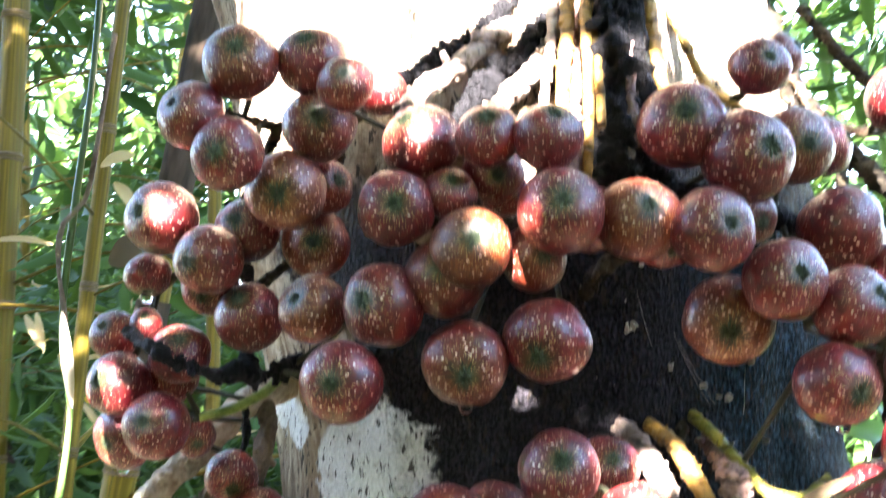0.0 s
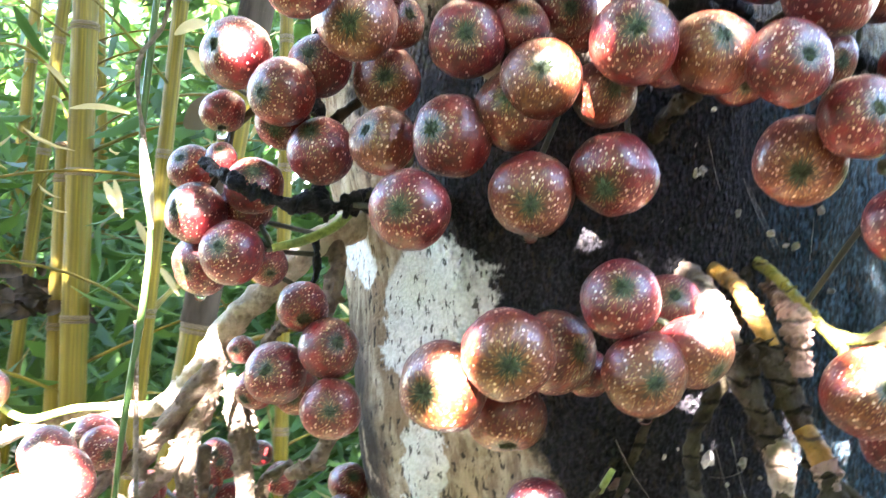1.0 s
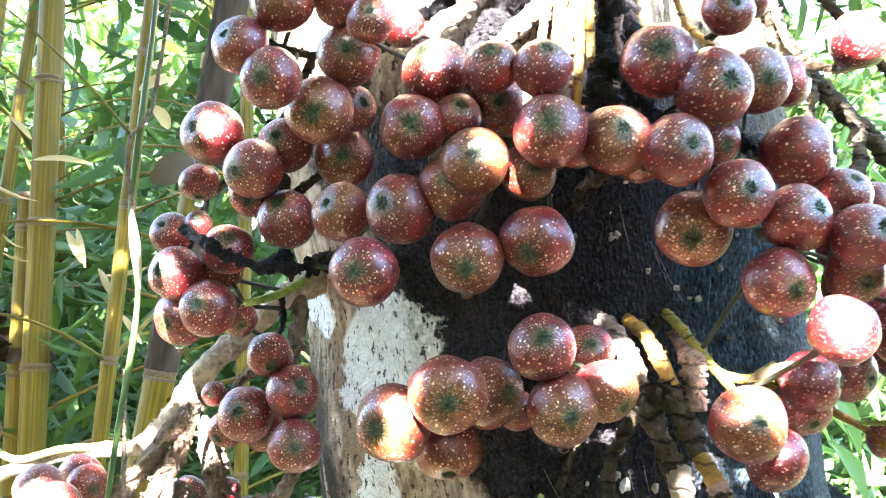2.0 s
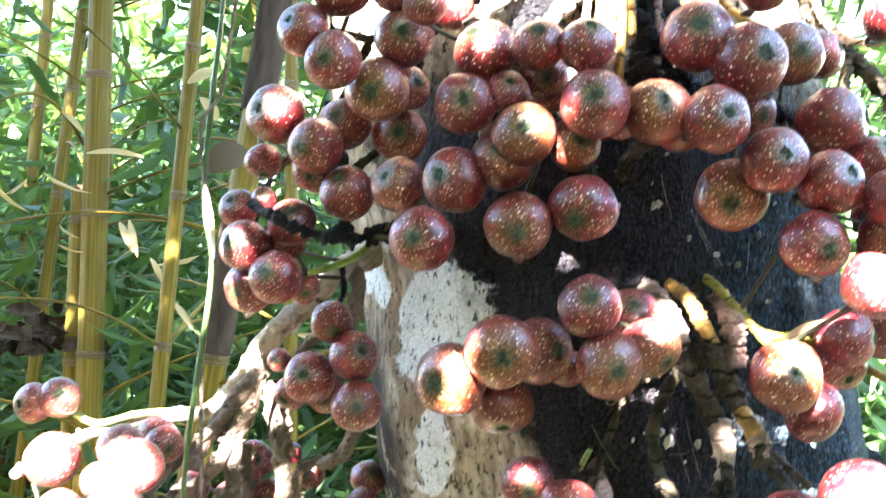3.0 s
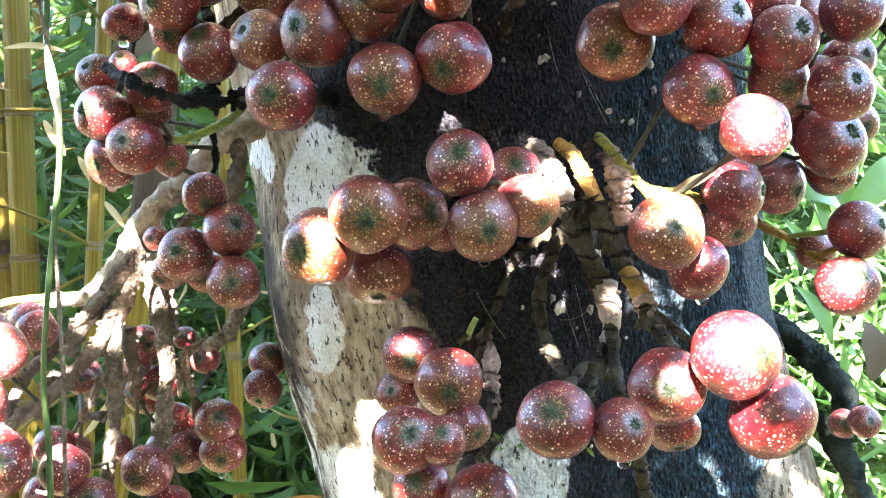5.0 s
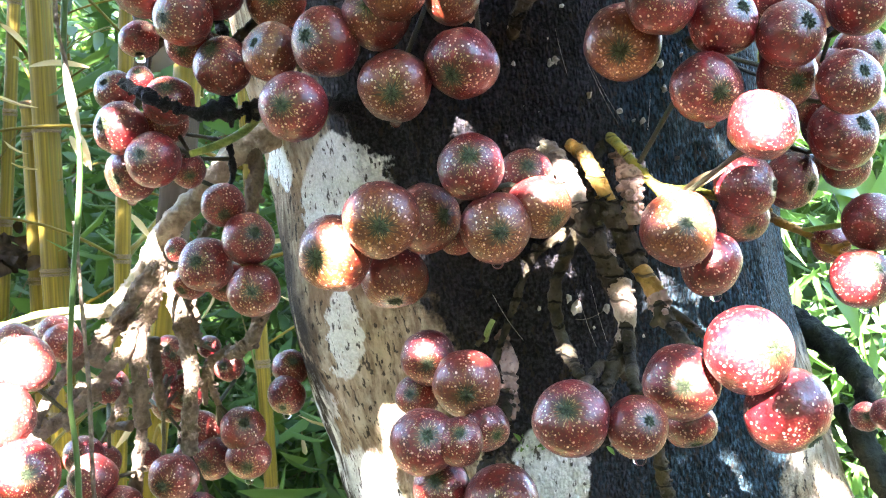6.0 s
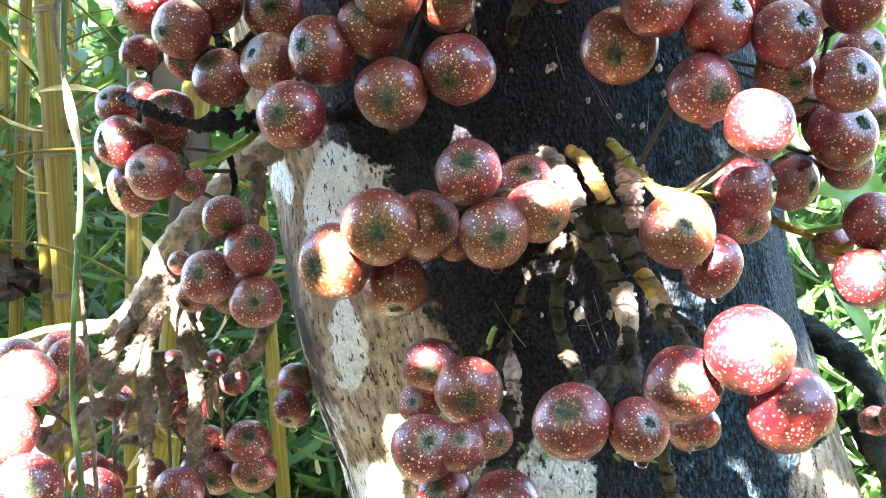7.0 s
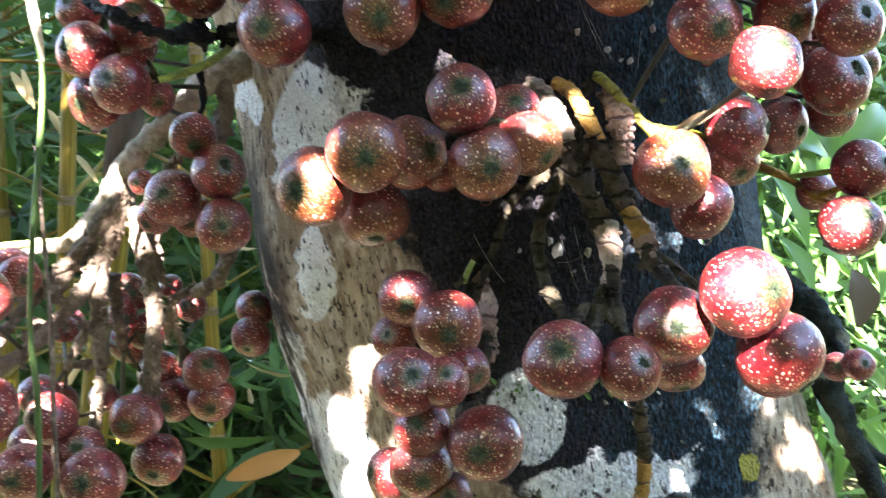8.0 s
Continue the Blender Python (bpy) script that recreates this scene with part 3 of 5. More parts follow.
twig('fruiting spur', 'spur', [(0.143, 0.612, 1.354), (0.146, 0.610, 1.343), (0.154, 0.608, 1.322), (0.163, 0.605, 1.300)], 0.0080, 0.0072)
twig('fruiting spur', 'cream', [(0.162, 0.605, 1.304), (0.164, 0.600, 1.297), (0.165, 0.600, 1.282), (0.162, 0.597, 1.269)], 0.0078, 0.0055)
twig('fruiting spur', 'dark', [(0.162, 0.598, 1.270), (0.153, 0.585, 1.256), (0.140, 0.560, 1.243)], 0.0060, 0.0050)
twig('fruiting spur', 'yellow', [(0.146, 0.680, 1.397), (0.149, 0.635, 1.387), (0.153, 0.610, 1.370), (0.158, 0.600, 1.354)], 0.0044, 0.0052)
twig('fruiting spur', 'spur', [(0.155, 0.602, 1.358), (0.164, 0.600, 1.337), (0.176, 0.600, 1.312)], 0.0062, 0.0055)
twig('fruiting spur', 'yellow', [(0.174, 0.600, 1.315), (0.179, 0.597, 1.307), (0.183, 0.592, 1.296)], 0.0054, 0.0056)
twig('fruiting spur', 'pink', [(0.182, 0.593, 1.298), (0.184, 0.590, 1.292), (0.184, 0.585, 1.286)], 0.0062, 0.0050)
twig('fruiting spur', 'dark', [(0.182, 0.588, 1.292), (0.186, 0.575, 1.282), (0.188, 0.550, 1.272)], 0.0045, 0.0040)
twig('fruiting spur', 'lime', [(0.178, 0.700, 1.404), (0.173, 0.640, 1.392), (0.176, 0.610, 1.378), (0.186, 0.600, 1.364), (0.202, 0.595, 1.360), (0.222, 0.605, 1.368)], 0.0036, 0.0028)
twig('fruiting spur', 'lime', [(0.183, 0.600, 1.366), (0.187, 0.585, 1.356), (0.187, 0.575, 1.350)], 0.0030, 0.0030)
twig('fruiting spur', 'lime', [(0.202, 0.595, 1.360), (0.220, 0.600, 1.356), (0.237, 0.610, 1.350)], 0.0030, 0.0025)
twig('fruiting spur', 'pink', [(0.180, 0.660, 1.386), (0.174, 0.610, 1.371), (0.172, 0.600, 1.357), (0.173, 0.600, 1.341)], 0.0052, 0.0062)
twig('fruiting spur', 'dark', [(0.144, 0.610, 1.345), (0.136, 0.620, 1.329), (0.128, 0.630, 1.304), (0.127, 0.630, 1.287), (0.130, 0.620, 1.268), (0.131, 0.570, 1.255)], 0.0042, 0.0035)
twig('fruiting spur', 'dark', [(0.164, 0.600, 1.284), (0.163, 0.585, 1.265), (0.158, 0.550, 1.247)], 0.0045, 0.0030)
twig('fruiting spur', 'dark', [(0.147, 0.590, 1.259), (0.125, 0.545, 1.251)], 0.0035, 0.0030)
twig('fruiting spur', 'spur', [(0.123, 0.660, 1.382), (0.102, 0.640, 1.382), (0.071, 0.620, 1.365), (0.042, 0.630, 1.346), (0.015, 0.660, 1.324)], 0.0060, 0.0040)
twig('fruiting spur', 'dark', [(0.114, 0.700, 1.406), (0.095, 0.660, 1.387), (0.081, 0.610, 1.361)], 0.0030, 0.0020)
twig('fruiting spur', 'dark', [(0.102, 0.690, 1.294), (0.087, 0.660, 1.275), (0.078, 0.655, 1.265)], 0.0030, 0.0020)
twig('fruiting spur', 'green', [(0.084, 0.660, 1.268), (0.086, 0.650, 1.277), (0.089, 0.650, 1.282)], 0.0022, 0.0018)
twig('fruiting spur', 'pink', [(0.098, 0.690, 1.283), (0.098, 0.650, 1.253), (0.097, 0.640, 1.236), (0.094, 0.630, 1.222)], 0.0030, 0.0045)
twig('fruiting spur', 'dark', [(0.083, 0.660, 1.219), (0.065, 0.655, 1.225), (0.047, 0.665, 1.235), (0.032, 0.680, 1.237)], 0.0040, 0.0035)
twig('fruiting spur', 'dark', [(0.096, 0.640, 1.236), (0.077, 0.600, 1.200), (0.061, 0.580, 1.173), (0.040, 0.580, 1.161)], 0.0050, 0.0040)
twig('fruiting spur', 'dark', [(0.183, 0.620, 1.219), (0.185, 0.615, 1.203), (0.192, 0.630, 1.174), (0.200, 0.650, 1.148)], 0.0045, 0.0045)
twig('fruiting spur', 'yellow', [(0.199, 0.650, 1.153), (0.200, 0.655, 1.132), (0.201, 0.670, 1.100)], 0.0050, 0.0045)
twig('fruiting spur', 'dark', [(0.122, 0.660, 1.329), (0.110, 0.665, 1.303), (0.098, 0.660, 1.274), (0.086, 0.655, 1.246)], 0.0030, 0.0022)
twig('fruiting spur', 'dark', [(0.172, 0.690, 1.411), (0.163, 0.660, 1.379), (0.149, 0.650, 1.346), (0.128, 0.660, 1.329), (0.113, 0.665, 1.318)], 0.0040, 0.0030)
twig('fruiting spur', 'dark', [(0.184, 0.620, 1.295), (0.199, 0.600, 1.282), (0.215, 0.590, 1.268)], 0.0032, 0.0025)
twig('fruiting spur', 'black', [(0.090, 0.670, 1.437), (0.096, 0.665, 1.414), (0.083, 0.668, 1.396)], 0.0035, 0.0025)
twig('upper spray', 'black', [(0.098, 0.690, 1.676), (0.079, 0.670, 1.651), (0.060, 0.655, 1.629), (0.031, 0.645, 1.603), (0.008, 0.640, 1.587), (-0.010, 0.640, 1.575)], 0.0058, 0.0045)
twig('upper spray', 'cream', [(0.086, 0.680, 1.646), (0.058, 0.650, 1.617), (0.036, 0.640, 1.595), (0.013, 0.630, 1.573), (0.003, 0.620, 1.549)], 0.0062, 0.0058)
twig('upper spray', 'black', [(0.119, 0.690, 1.659), (0.097, 0.660, 1.631), (0.082, 0.645, 1.613), (0.062, 0.635, 1.593), (0.043, 0.630, 1.571), (0.032, 0.630, 1.556)], 0.0066, 0.0055)
twig('upper spray', 'cream', [(0.109, 0.660, 1.632), (0.097, 0.645, 1.616), (0.079, 0.630, 1.591), (0.057, 0.620, 1.567), (0.044, 0.615, 1.549), (0.014, 0.640, 1.495)], 0.0064, 0.0050)
twig('upper spray', 'dark', [(-0.010, 0.640, 1.575), (-0.025, 0.650, 1.565), (-0.062, 0.640, 1.558), (-0.092, 0.640, 1.565)], 0.0034, 0.0030)
twig('upper spray', 'dark', [(-0.025, 0.650, 1.565), (-0.032, 0.660, 1.536), (-0.047, 0.670, 1.498), (-0.079, 0.690, 1.472)], 0.0030, 0.0030)
twig('upper spray', 'dark', [(-0.062, 0.640, 1.558), (-0.078, 0.660, 1.527), (-0.104, 0.690, 1.500), (-0.140, 0.720, 1.474)], 0.0030, 0.0022)
twig('upper spray', 'yellow', [(0.107, 0.660, 1.697), (0.098, 0.630, 1.621), (0.088, 0.600, 1.573), (0.084, 0.590, 1.535), (0.083, 0.600, 1.501)], 0.0048, 0.0034)
twig('upper spray', 'yellow', [(0.115, 0.650, 1.693), (0.106, 0.620, 1.618), (0.100, 0.595, 1.572), (0.098, 0.590, 1.535), (0.098, 0.600, 1.512)], 0.0036, 0.0028)
twig('upper spray', 'cream', [(0.098, 0.660, 1.690), (0.090, 0.632, 1.618), (0.079, 0.603, 1.572), (0.076, 0.596, 1.545)], 0.0034, 0.0026)
twig('upper spray', 'pink', [(0.112, 0.655, 1.640), (0.101, 0.622, 1.596), (0.093, 0.598, 1.553), (0.091, 0.594, 1.520)], 0.0026, 0.0034)
twig('upper spray', 'yellow', [(0.121, 0.655, 1.696), (0.112, 0.625, 1.620), (0.107, 0.600, 1.580), (0.106, 0.592, 1.548)], 0.0030, 0.0024)
twig('upper spray', 'pink', [(0.136, 0.650, 1.650), (0.128, 0.615, 1.600), (0.124, 0.598, 1.562), (0.126, 0.600, 1.540)], 0.0024, 0.0030)
twig('upper spray', 'black', [(0.129, 0.650, 1.694), (0.120, 0.620, 1.618), (0.117, 0.605, 1.568), (0.114, 0.600, 1.523), (0.118, 0.610, 1.485)], 0.0085, 0.0080)
twig('upper spray', 'black', [(0.142, 0.660, 1.699), (0.134, 0.630, 1.622), (0.131, 0.610, 1.570), (0.133, 0.610, 1.533)], 0.0065, 0.0060)
twig('upper spray', 'yellow', [(0.159, 0.680, 1.708), (0.148, 0.635, 1.616), (0.146, 0.612, 1.576), (0.152, 0.605, 1.558)], 0.0045, 0.0032)
twig('upper spray', 'yellow', [(0.171, 0.680, 1.657), (0.176, 0.635, 1.590), (0.180, 0.605, 1.566), (0.192, 0.600, 1.554)], 0.0030, 0.0025)
twig('upper spray', 'black', [(0.133, 0.610, 1.533), (0.161, 0.620, 1.520), (0.201, 0.625, 1.511), (0.246, 0.645, 1.500), (0.288, 0.650, 1.482), (0.324, 0.660, 1.463)], 0.0060, 0.0045)
twig('upper spray', 'dark', [(0.114, 0.600, 1.523), (0.087, 0.620, 1.489), (0.051, 0.630, 1.494), (0.021, 0.630, 1.504)], 0.0060, 0.0040)
twig('upper spray', 'dark', [(0.118, 0.610, 1.485), (0.113, 0.640, 1.477), (0.111, 0.670, 1.465)], 0.0050, 0.0040)
twig('upper spray', 'dark', [(0.180, 0.605, 1.566), (0.189, 0.600, 1.572), (0.208, 0.610, 1.583)], 0.0025, 0.0020)
twig('right branch', 'dark', [(0.278, 0.840, 1.761), (0.288, 0.800, 1.695), (0.289, 0.770, 1.646), (0.289, 0.750, 1.607), (0.305, 0.730, 1.576), (0.326, 0.710, 1.541), (0.354, 0.700, 1.506), (0.385, 0.680, 1.470)], 0.0085, 0.0060)
twig('right branch', 'cream', [(0.287, 0.765, 1.649), (0.287, 0.740, 1.614), (0.292, 0.720, 1.591), (0.305, 0.700, 1.577), (0.307, 0.660, 1.570)], 0.0040, 0.0030)
twig('right branch', 'dark', [(0.318, 0.800, 1.701), (0.338, 0.780, 1.655), (0.370, 0.760, 1.603), (0.395, 0.740, 1.557)], 0.0050, 0.0040)
twig('right branch', 'dark', [(0.326, 0.710, 1.541), (0.305, 0.660, 1.503), (0.278, 0.630, 1.464), (0.265, 0.620, 1.426), (0.272, 0.630, 1.389)], 0.0050, 0.0040)
twig('right branch', 'dark', [(0.305, 0.730, 1.576), (0.278, 0.680, 1.534), (0.247, 0.645, 1.511)], 0.0040, 0.0030)
twig('right twig', 'yellow', [(0.284, 0.700, 1.348), (0.280, 0.650, 1.337), (0.291, 0.635, 1.329), (0.301, 0.620, 1.318), (0.312, 0.610, 1.313)], 0.0033, 0.0022)
twig('right twig', 'yellow', [(0.301, 0.620, 1.318), (0.308, 0.610, 1.323), (0.312, 0.600, 1.328)], 0.0022, 0.0018)
twig('right twig', 'green', [(0.290, 0.636, 1.331), (0.300, 0.618, 1.333), (0.309, 0.602, 1.335)], 0.0017, 0.0021)
twig('lower root', 'mossy', [(0.364, 0.860, 1.251), (0.379, 0.830, 1.233), (0.392, 0.810, 1.217), (0.398, 0.785, 1.197), (0.387, 0.770, 1.164), (0.396, 0.760, 1.130), (0.412, 0.750, 1.087), (0.433, 0.740, 1.026)], 0.0115, 0.0080)
twig('lower root', 'mossy', [(0.380, 0.800, 1.181), (0.396, 0.790, 1.141), (0.426, 0.780, 1.105), (0.459, 0.770, 1.087)], 0.0060, 0.0040)
twig('lower root', 'mossy', [(0.398, 0.785, 1.197), (0.385, 0.740, 1.188), (0.383, 0.720, 1.184)], 0.0040, 0.0030)
# twigs end


# ---- figs ----
def fig_profile(flat, neck):
    """Radius and height along a fig from its eye to its stalk, for a fig one unit in radius."""
    out = []
    for i in range(23):
        a = math.pi * i / 22
        r, z = math.sin(a), math.cos(a)
        if z > 0:
            z = z * flat - 0.08 * math.exp(-((r / 0.32) ** 2))
        else:
            z, r = z * (0.90 + neck), r * (1.0 - 0.35 * neck * z * z)
        out.append((max(r, 0.02), z))
    return out


def fig_mesh(seed, flat, neck, lump):
    verts, faces, sides = [], [], 32
    for i, (r, z) in enumerate(fig_profile(flat, neck)):
        for k in range(sides):
            a = 2 * math.pi * k / sides
            p = Vector((r * math.cos(a), r * math.sin(a), z))
            f = 1 + lump * noise.noise(p * 1.1 + Vector((seed * 9, 0, 0))) + 0.22 * lump * noise.noise(p * 3.0 + Vector((seed * 5, 3, 0)))
            verts.append(p * f)
    for i in range(22):
        for k in range(sides):
            a, b = i * sides + k, i * sides + (k + 1) % sides
            faces.append((a, a + sides, b + sides, b))
    faces += [tuple(range(sides)), tuple(range(22 * sides, 23 * sides))[::-1]]
    return mesh_of("fig_body", verts, faces, SKIN)


SHAPES = ((0.86, 0.04, 0.06), (0.90, 0.14, 0.08), (0.94, 0.02, 0.06), (0.83, 0.08, 0.08), (0.91, 0.22, 0.07), (0.88, 0.06, 0.10), (0.96, 0.10, 0.06))
BODIES = [(fig_mesh(i, *shape), shape[0] - 0.085) for i, shape in enumerate(SHAPES)]


def eye_mesh(seed):
    """The fig's eye: ragged scales of uneven length round a small pit, one sheet."""
    r = random.Random(seed)
    points = r.choice((8, 9, 10, 11))
    sides = points * 6
    reach = [r.uniform(0.2, 1.3) for _ in range(points)]
    verts, faces = [Vector((0, 0, -0.02))], []
    rows = ((0.04, 0.005), (0.08, 0.035), (0.13, 0.030), (0.19, 0.040), (0.26, 0.038), (0.33, -0.02))
    for u, z in rows:
        for k in range(sides):
            a = 2 * math.pi * (k + r.uniform(-0.3, 0.3)) / sides
            star = (0.5 + 0.5 * math.cos(points * 2 * math.pi * k / sides)) ** 1.6
            f = 0.52 + 0.42 * star * reach[k * points // sides] + r.uniform(-0.05, 0.05)
            verts.append(Vector((u * f * math.cos(a), u * f * math.sin(a), z + 0.025 * star + 0.10 * (u * f) ** 1.2 + r.uniform(-0.012, 0.012))))
    faces += [(0, 1 + k, 1 + (k + 1) % sides) for k in range(sides)]
    for i in range(len(rows) - 1):
        for k in range(sides):
            p, q = 1 + i * sides + k, 1 + i * sides + (k + 1) % sides
            faces.append((p, p + sides, q + sides, q))
    return mesh_of("fig_eye", verts, faces, EYE, False)


EYES = [eye_mesh(i) for i in range(7)]
FIG_LABELS = (
    "ripe dark red fig with pale flecks and a green eye",
    "glossy maroon fig with cream flecks hanging on its stalk",
    "red-brown fig speckled with pale dots, on the trunk",
    "reddish ochre fig with dense pale flecks and green eye",
)
FIGS = []


def drop_mesh():
    verts, faces, sides = [], [], 16
    rows = ((0.02, 0.62), (0.30, 0.52), (0.46, 0.30), (0.50, 0.02), (0.45, -0.24), (0.28, -0.44), (0.02, -0.52))
    for r, z in rows:
        verts += [(r * math.cos(2 * math.pi * k / sides), r * math.sin(2 * math.pi * k / sides), z) for k in range(sides)]
    for i in range(len(rows) - 1):
        for k in range(sides):
            a, b = i * sides + k, i * sides + (k + 1) % sides
            faces.append((a, a + sides, b + sides, b))
    faces += [tuple(range(sides)), tuple(range((len(rows) - 1) * sides, len(rows) * sides))[::-1]]
    return mesh_of("water_drop", verts, faces, WATER)


DROP = drop_mesh()


def fig(bunch, place, size, axis, ripe=0.0, wet=False):
    """One fig: its eye looks along axis, its stalk runs back to the nearest twig."""
    place, axis = Vector(place), Vector(axis).normalized()
    r = random.Random(len(FIGS) * 7 + 3)
    turn = axis.to_track_quat("Z", "Y").to_matrix().to_4x4()
    label = FIG_LABELS[3 if ripe > 0.45 else r.randrange(3)] if not wet else "wet red fig with a water drop hanging under it"
    root = tagged(new("fig"), label, "fig", group="figs in the " + bunch)
    half = size / 2 * 1.04
    root.matrix_world = Matrix.Translation(place) @ turn @ Matrix.Rotation(r.uniform(0, 6.28), 4, "Z") @ Matrix.Scale(half, 4)
    shape, height = r.choice(BODIES)
    body = part("fig_body", shape, root)
    # upper figs of the sunlit bunch get sun painted in as paler skin
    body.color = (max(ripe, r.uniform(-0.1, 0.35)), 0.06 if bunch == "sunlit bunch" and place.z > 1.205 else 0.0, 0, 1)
    part("eye", r.choice(EYES), root, "dark green scaly eye", Matrix.Translation((0, 0, height)) @ Matrix.Scale(r.uniform(0.68, 0.92), 4))
    back = place - axis * half * 0.86
    best = min(WAYS, key=lambda q: (q - back).length + (0.03 if (q - place).dot(axis) > 0 else 0.0) + (0.02 if q.y < place.y else 0.0))
    c = trunk_axis(back.z + 0.012)
    out = (back - c).normalized()
    bark = c + Vector((out.x, out.y, 0)).normalized() * (trunk_radius(c.z) - 0.004)
    if (bark - back).length < min(0.06, (best - back).length):
        best = bark
    mid = back - axis * min(0.012, 0.4 * (best - back).length)
    line = spline([back + axis * half * 0.15, mid, best], 0.004)
    inverse = root.matrix_world.inverted()
    verts, faces = tube(line, lambda u: 0.0016 + 0.0016 * (1 - min(1.0, u * 4)), 8, 0.15)
    part("stalk", mesh_of("fig_stalk", [inverse @ v for v in verts], faces, STALK), root)
    if wet:
        low = place + Vector((0, -0.12 * half, -half * 0.97))
        part("water_drop", DROP, root, "clear hanging water drop", inverse @ Matrix.Translation(low) @ Matrix.Scale(0.0072, 4))
    FIGS.append(root)


# figs begin
# upper left bunch
fig('upper left bunch', (-0.1302, 0.6760, 1.5124), 0.0410, (-0.54, -0.83, 0.12))
fig('upper left bunch', (-0.1436, 0.7100, 1.4834), 0.0272, (0.09, -0.35, -0.93), wet=True)
fig('upper left bunch', (-0.0979, 0.6400, 1.4841), 0.0366, (-0.59, -0.79, -0.18))
fig('upper left bunch', (-0.0802, 0.6600, 1.5036), 0.0353, (-0.30, -0.92, 0.25))
fig('upper left bunch', (-0.0417, 0.6600, 1.4958), 0.0372, (-0.06, -1.00, -0.02), 0.5)
fig('upper left bunch', (-0.0776, 0.6550, 1.4544), 0.0369, (-0.28, -0.80, 0.53))
fig('upper left bunch', (-0.0423, 0.6200, 1.4567), 0.0349, (-0.57, -0.76, 0.31), 0.8)
fig('upper left bunch', (-0.0825, 0.5850, 1.5290), 0.0345, (-0.27, -0.95, -0.14))
fig('upper left bunch', (-0.1028, 0.6000, 1.5524), 0.0333, (-0.54, -0.81, 0.22))
fig('upper left bunch', (-0.0788, 0.6000, 1.5809), 0.0377, (-0.10, -0.97, 0.24), 0.6)
fig('upper left bunch', (-0.0428, 0.6050, 1.5845), 0.0360, (-0.24, -0.81, 0.53))
fig('upper left bunch', (-0.0255, 0.5750, 1.5624), 0.0267, (-0.05, -0.97, 0.23))
fig('upper left bunch', (-0.0389, 0.6150, 1.5523), 0.0379, (-0.05, -1.00, 0.01), 0.4)
fig('upper left bunch', (-0.0058, 0.6400, 1.5794), 0.0274, (0.36, -0.83, 0.44))
fig('upper left bunch', (-0.0553, 0.6100, 1.5159), 0.0402, (-0.19, -0.95, -0.25), 0.8)
fig('upper left bunch', (-0.0360, 0.6400, 1.5248), 0.0294, (0.56, -0.82, 0.14))
fig('upper left bunch', (-0.1011, 0.6700, 1.4725), 0.0312, (-0.23, -0.85, -0.48))
# left end bunch
fig('left end bunch', (-0.1597, 0.7000, 1.4472), 0.0260, (-0.29, -0.86, 0.43))
fig('left end bunch', (-0.1503, 0.6720, 1.4191), 0.0348, (-0.51, -0.85, 0.14))
fig('left end bunch', (-0.1162, 0.6680, 1.4356), 0.0331, (0.12, -0.86, 0.50))
fig('left end bunch', (-0.1256, 0.6550, 1.3963), 0.0351, (-0.30, -0.92, 0.23))
fig('left end bunch', (-0.1489, 0.6900, 1.3897), 0.0358, (-0.53, -0.81, -0.26), wet=True)
fig('left end bunch', (-0.1086, 0.6800, 1.3896), 0.0230, (0.26, -0.88, -0.41))
fig('left end bunch', (-0.1593, 0.7000, 1.4472), 0.0283, (-0.34, -0.84, 0.42))
fig('left end bunch', (-0.1398, 0.6900, 1.4536), 0.0180, (0.05, -0.85, 0.53))
fig('left end bunch', (-0.1241, 0.6900, 1.4245), 0.0311, (-0.00, -0.98, 0.21))
# middle bunch
fig('middle bunch', (-0.0064, 0.5920, 1.4558), 0.0401, (-0.58, -0.81, 0.09), 0.3)
fig('middle bunch', (-0.0265, 0.5860, 1.4182), 0.0390, (-0.31, -0.95, -0.02))
fig('middle bunch', (0.0243, 0.5880, 1.4695), 0.0398, (-0.21, -0.96, 0.18), 0.4)
fig('middle bunch', (0.0350, 0.5720, 1.4819), 0.0381, (-0.04, -0.99, 0.13), 0.8)
fig('middle bunch', (0.0324, 0.5800, 1.4269), 0.0406, (-0.11, -0.93, -0.35), 0.5, wet=True)
fig('middle bunch', (0.0716, 0.5750, 1.4373), 0.0403, (-0.40, -0.77, -0.50))
fig('middle bunch', (0.0685, 0.5900, 1.4793), 0.0333, (0.15, -0.99, 0.00), 0.5)
fig('middle bunch', (0.0132, 0.6000, 1.5407), 0.0399, (-0.54, -0.65, 0.54))
fig('middle bunch', (0.0441, 0.5720, 1.5372), 0.0314, (-0.15, -0.85, 0.50))
fig('middle bunch', (0.0717, 0.5620, 1.5341), 0.0329, (0.05, -0.80, 0.59))
fig('middle bunch', (0.0502, 0.6000, 1.5245), 0.0300, (0.06, -0.96, -0.28))
fig('middle bunch', (0.0001, 0.5880, 1.5033), 0.0375, (-0.10, -0.99, -0.02))
fig('middle bunch', (0.0268, 0.5880, 1.5109), 0.0272, (-0.02, -0.89, 0.46))
fig('middle bunch', (0.0747, 0.5500, 1.4960), 0.0399, (-0.16, -0.98, 0.12))
fig('middle bunch', (0.1137, 0.5580, 1.4941), 0.0393, (0.00, -0.97, 0.24), 0.6)
fig('middle bunch', (0.1448, 0.5450, 1.4873), 0.0385, (0.18, -0.98, 0.05))
fig('middle bunch', (0.0955, 0.5750, 1.4966), 0.0315, (0.26, -0.97, 0.02))
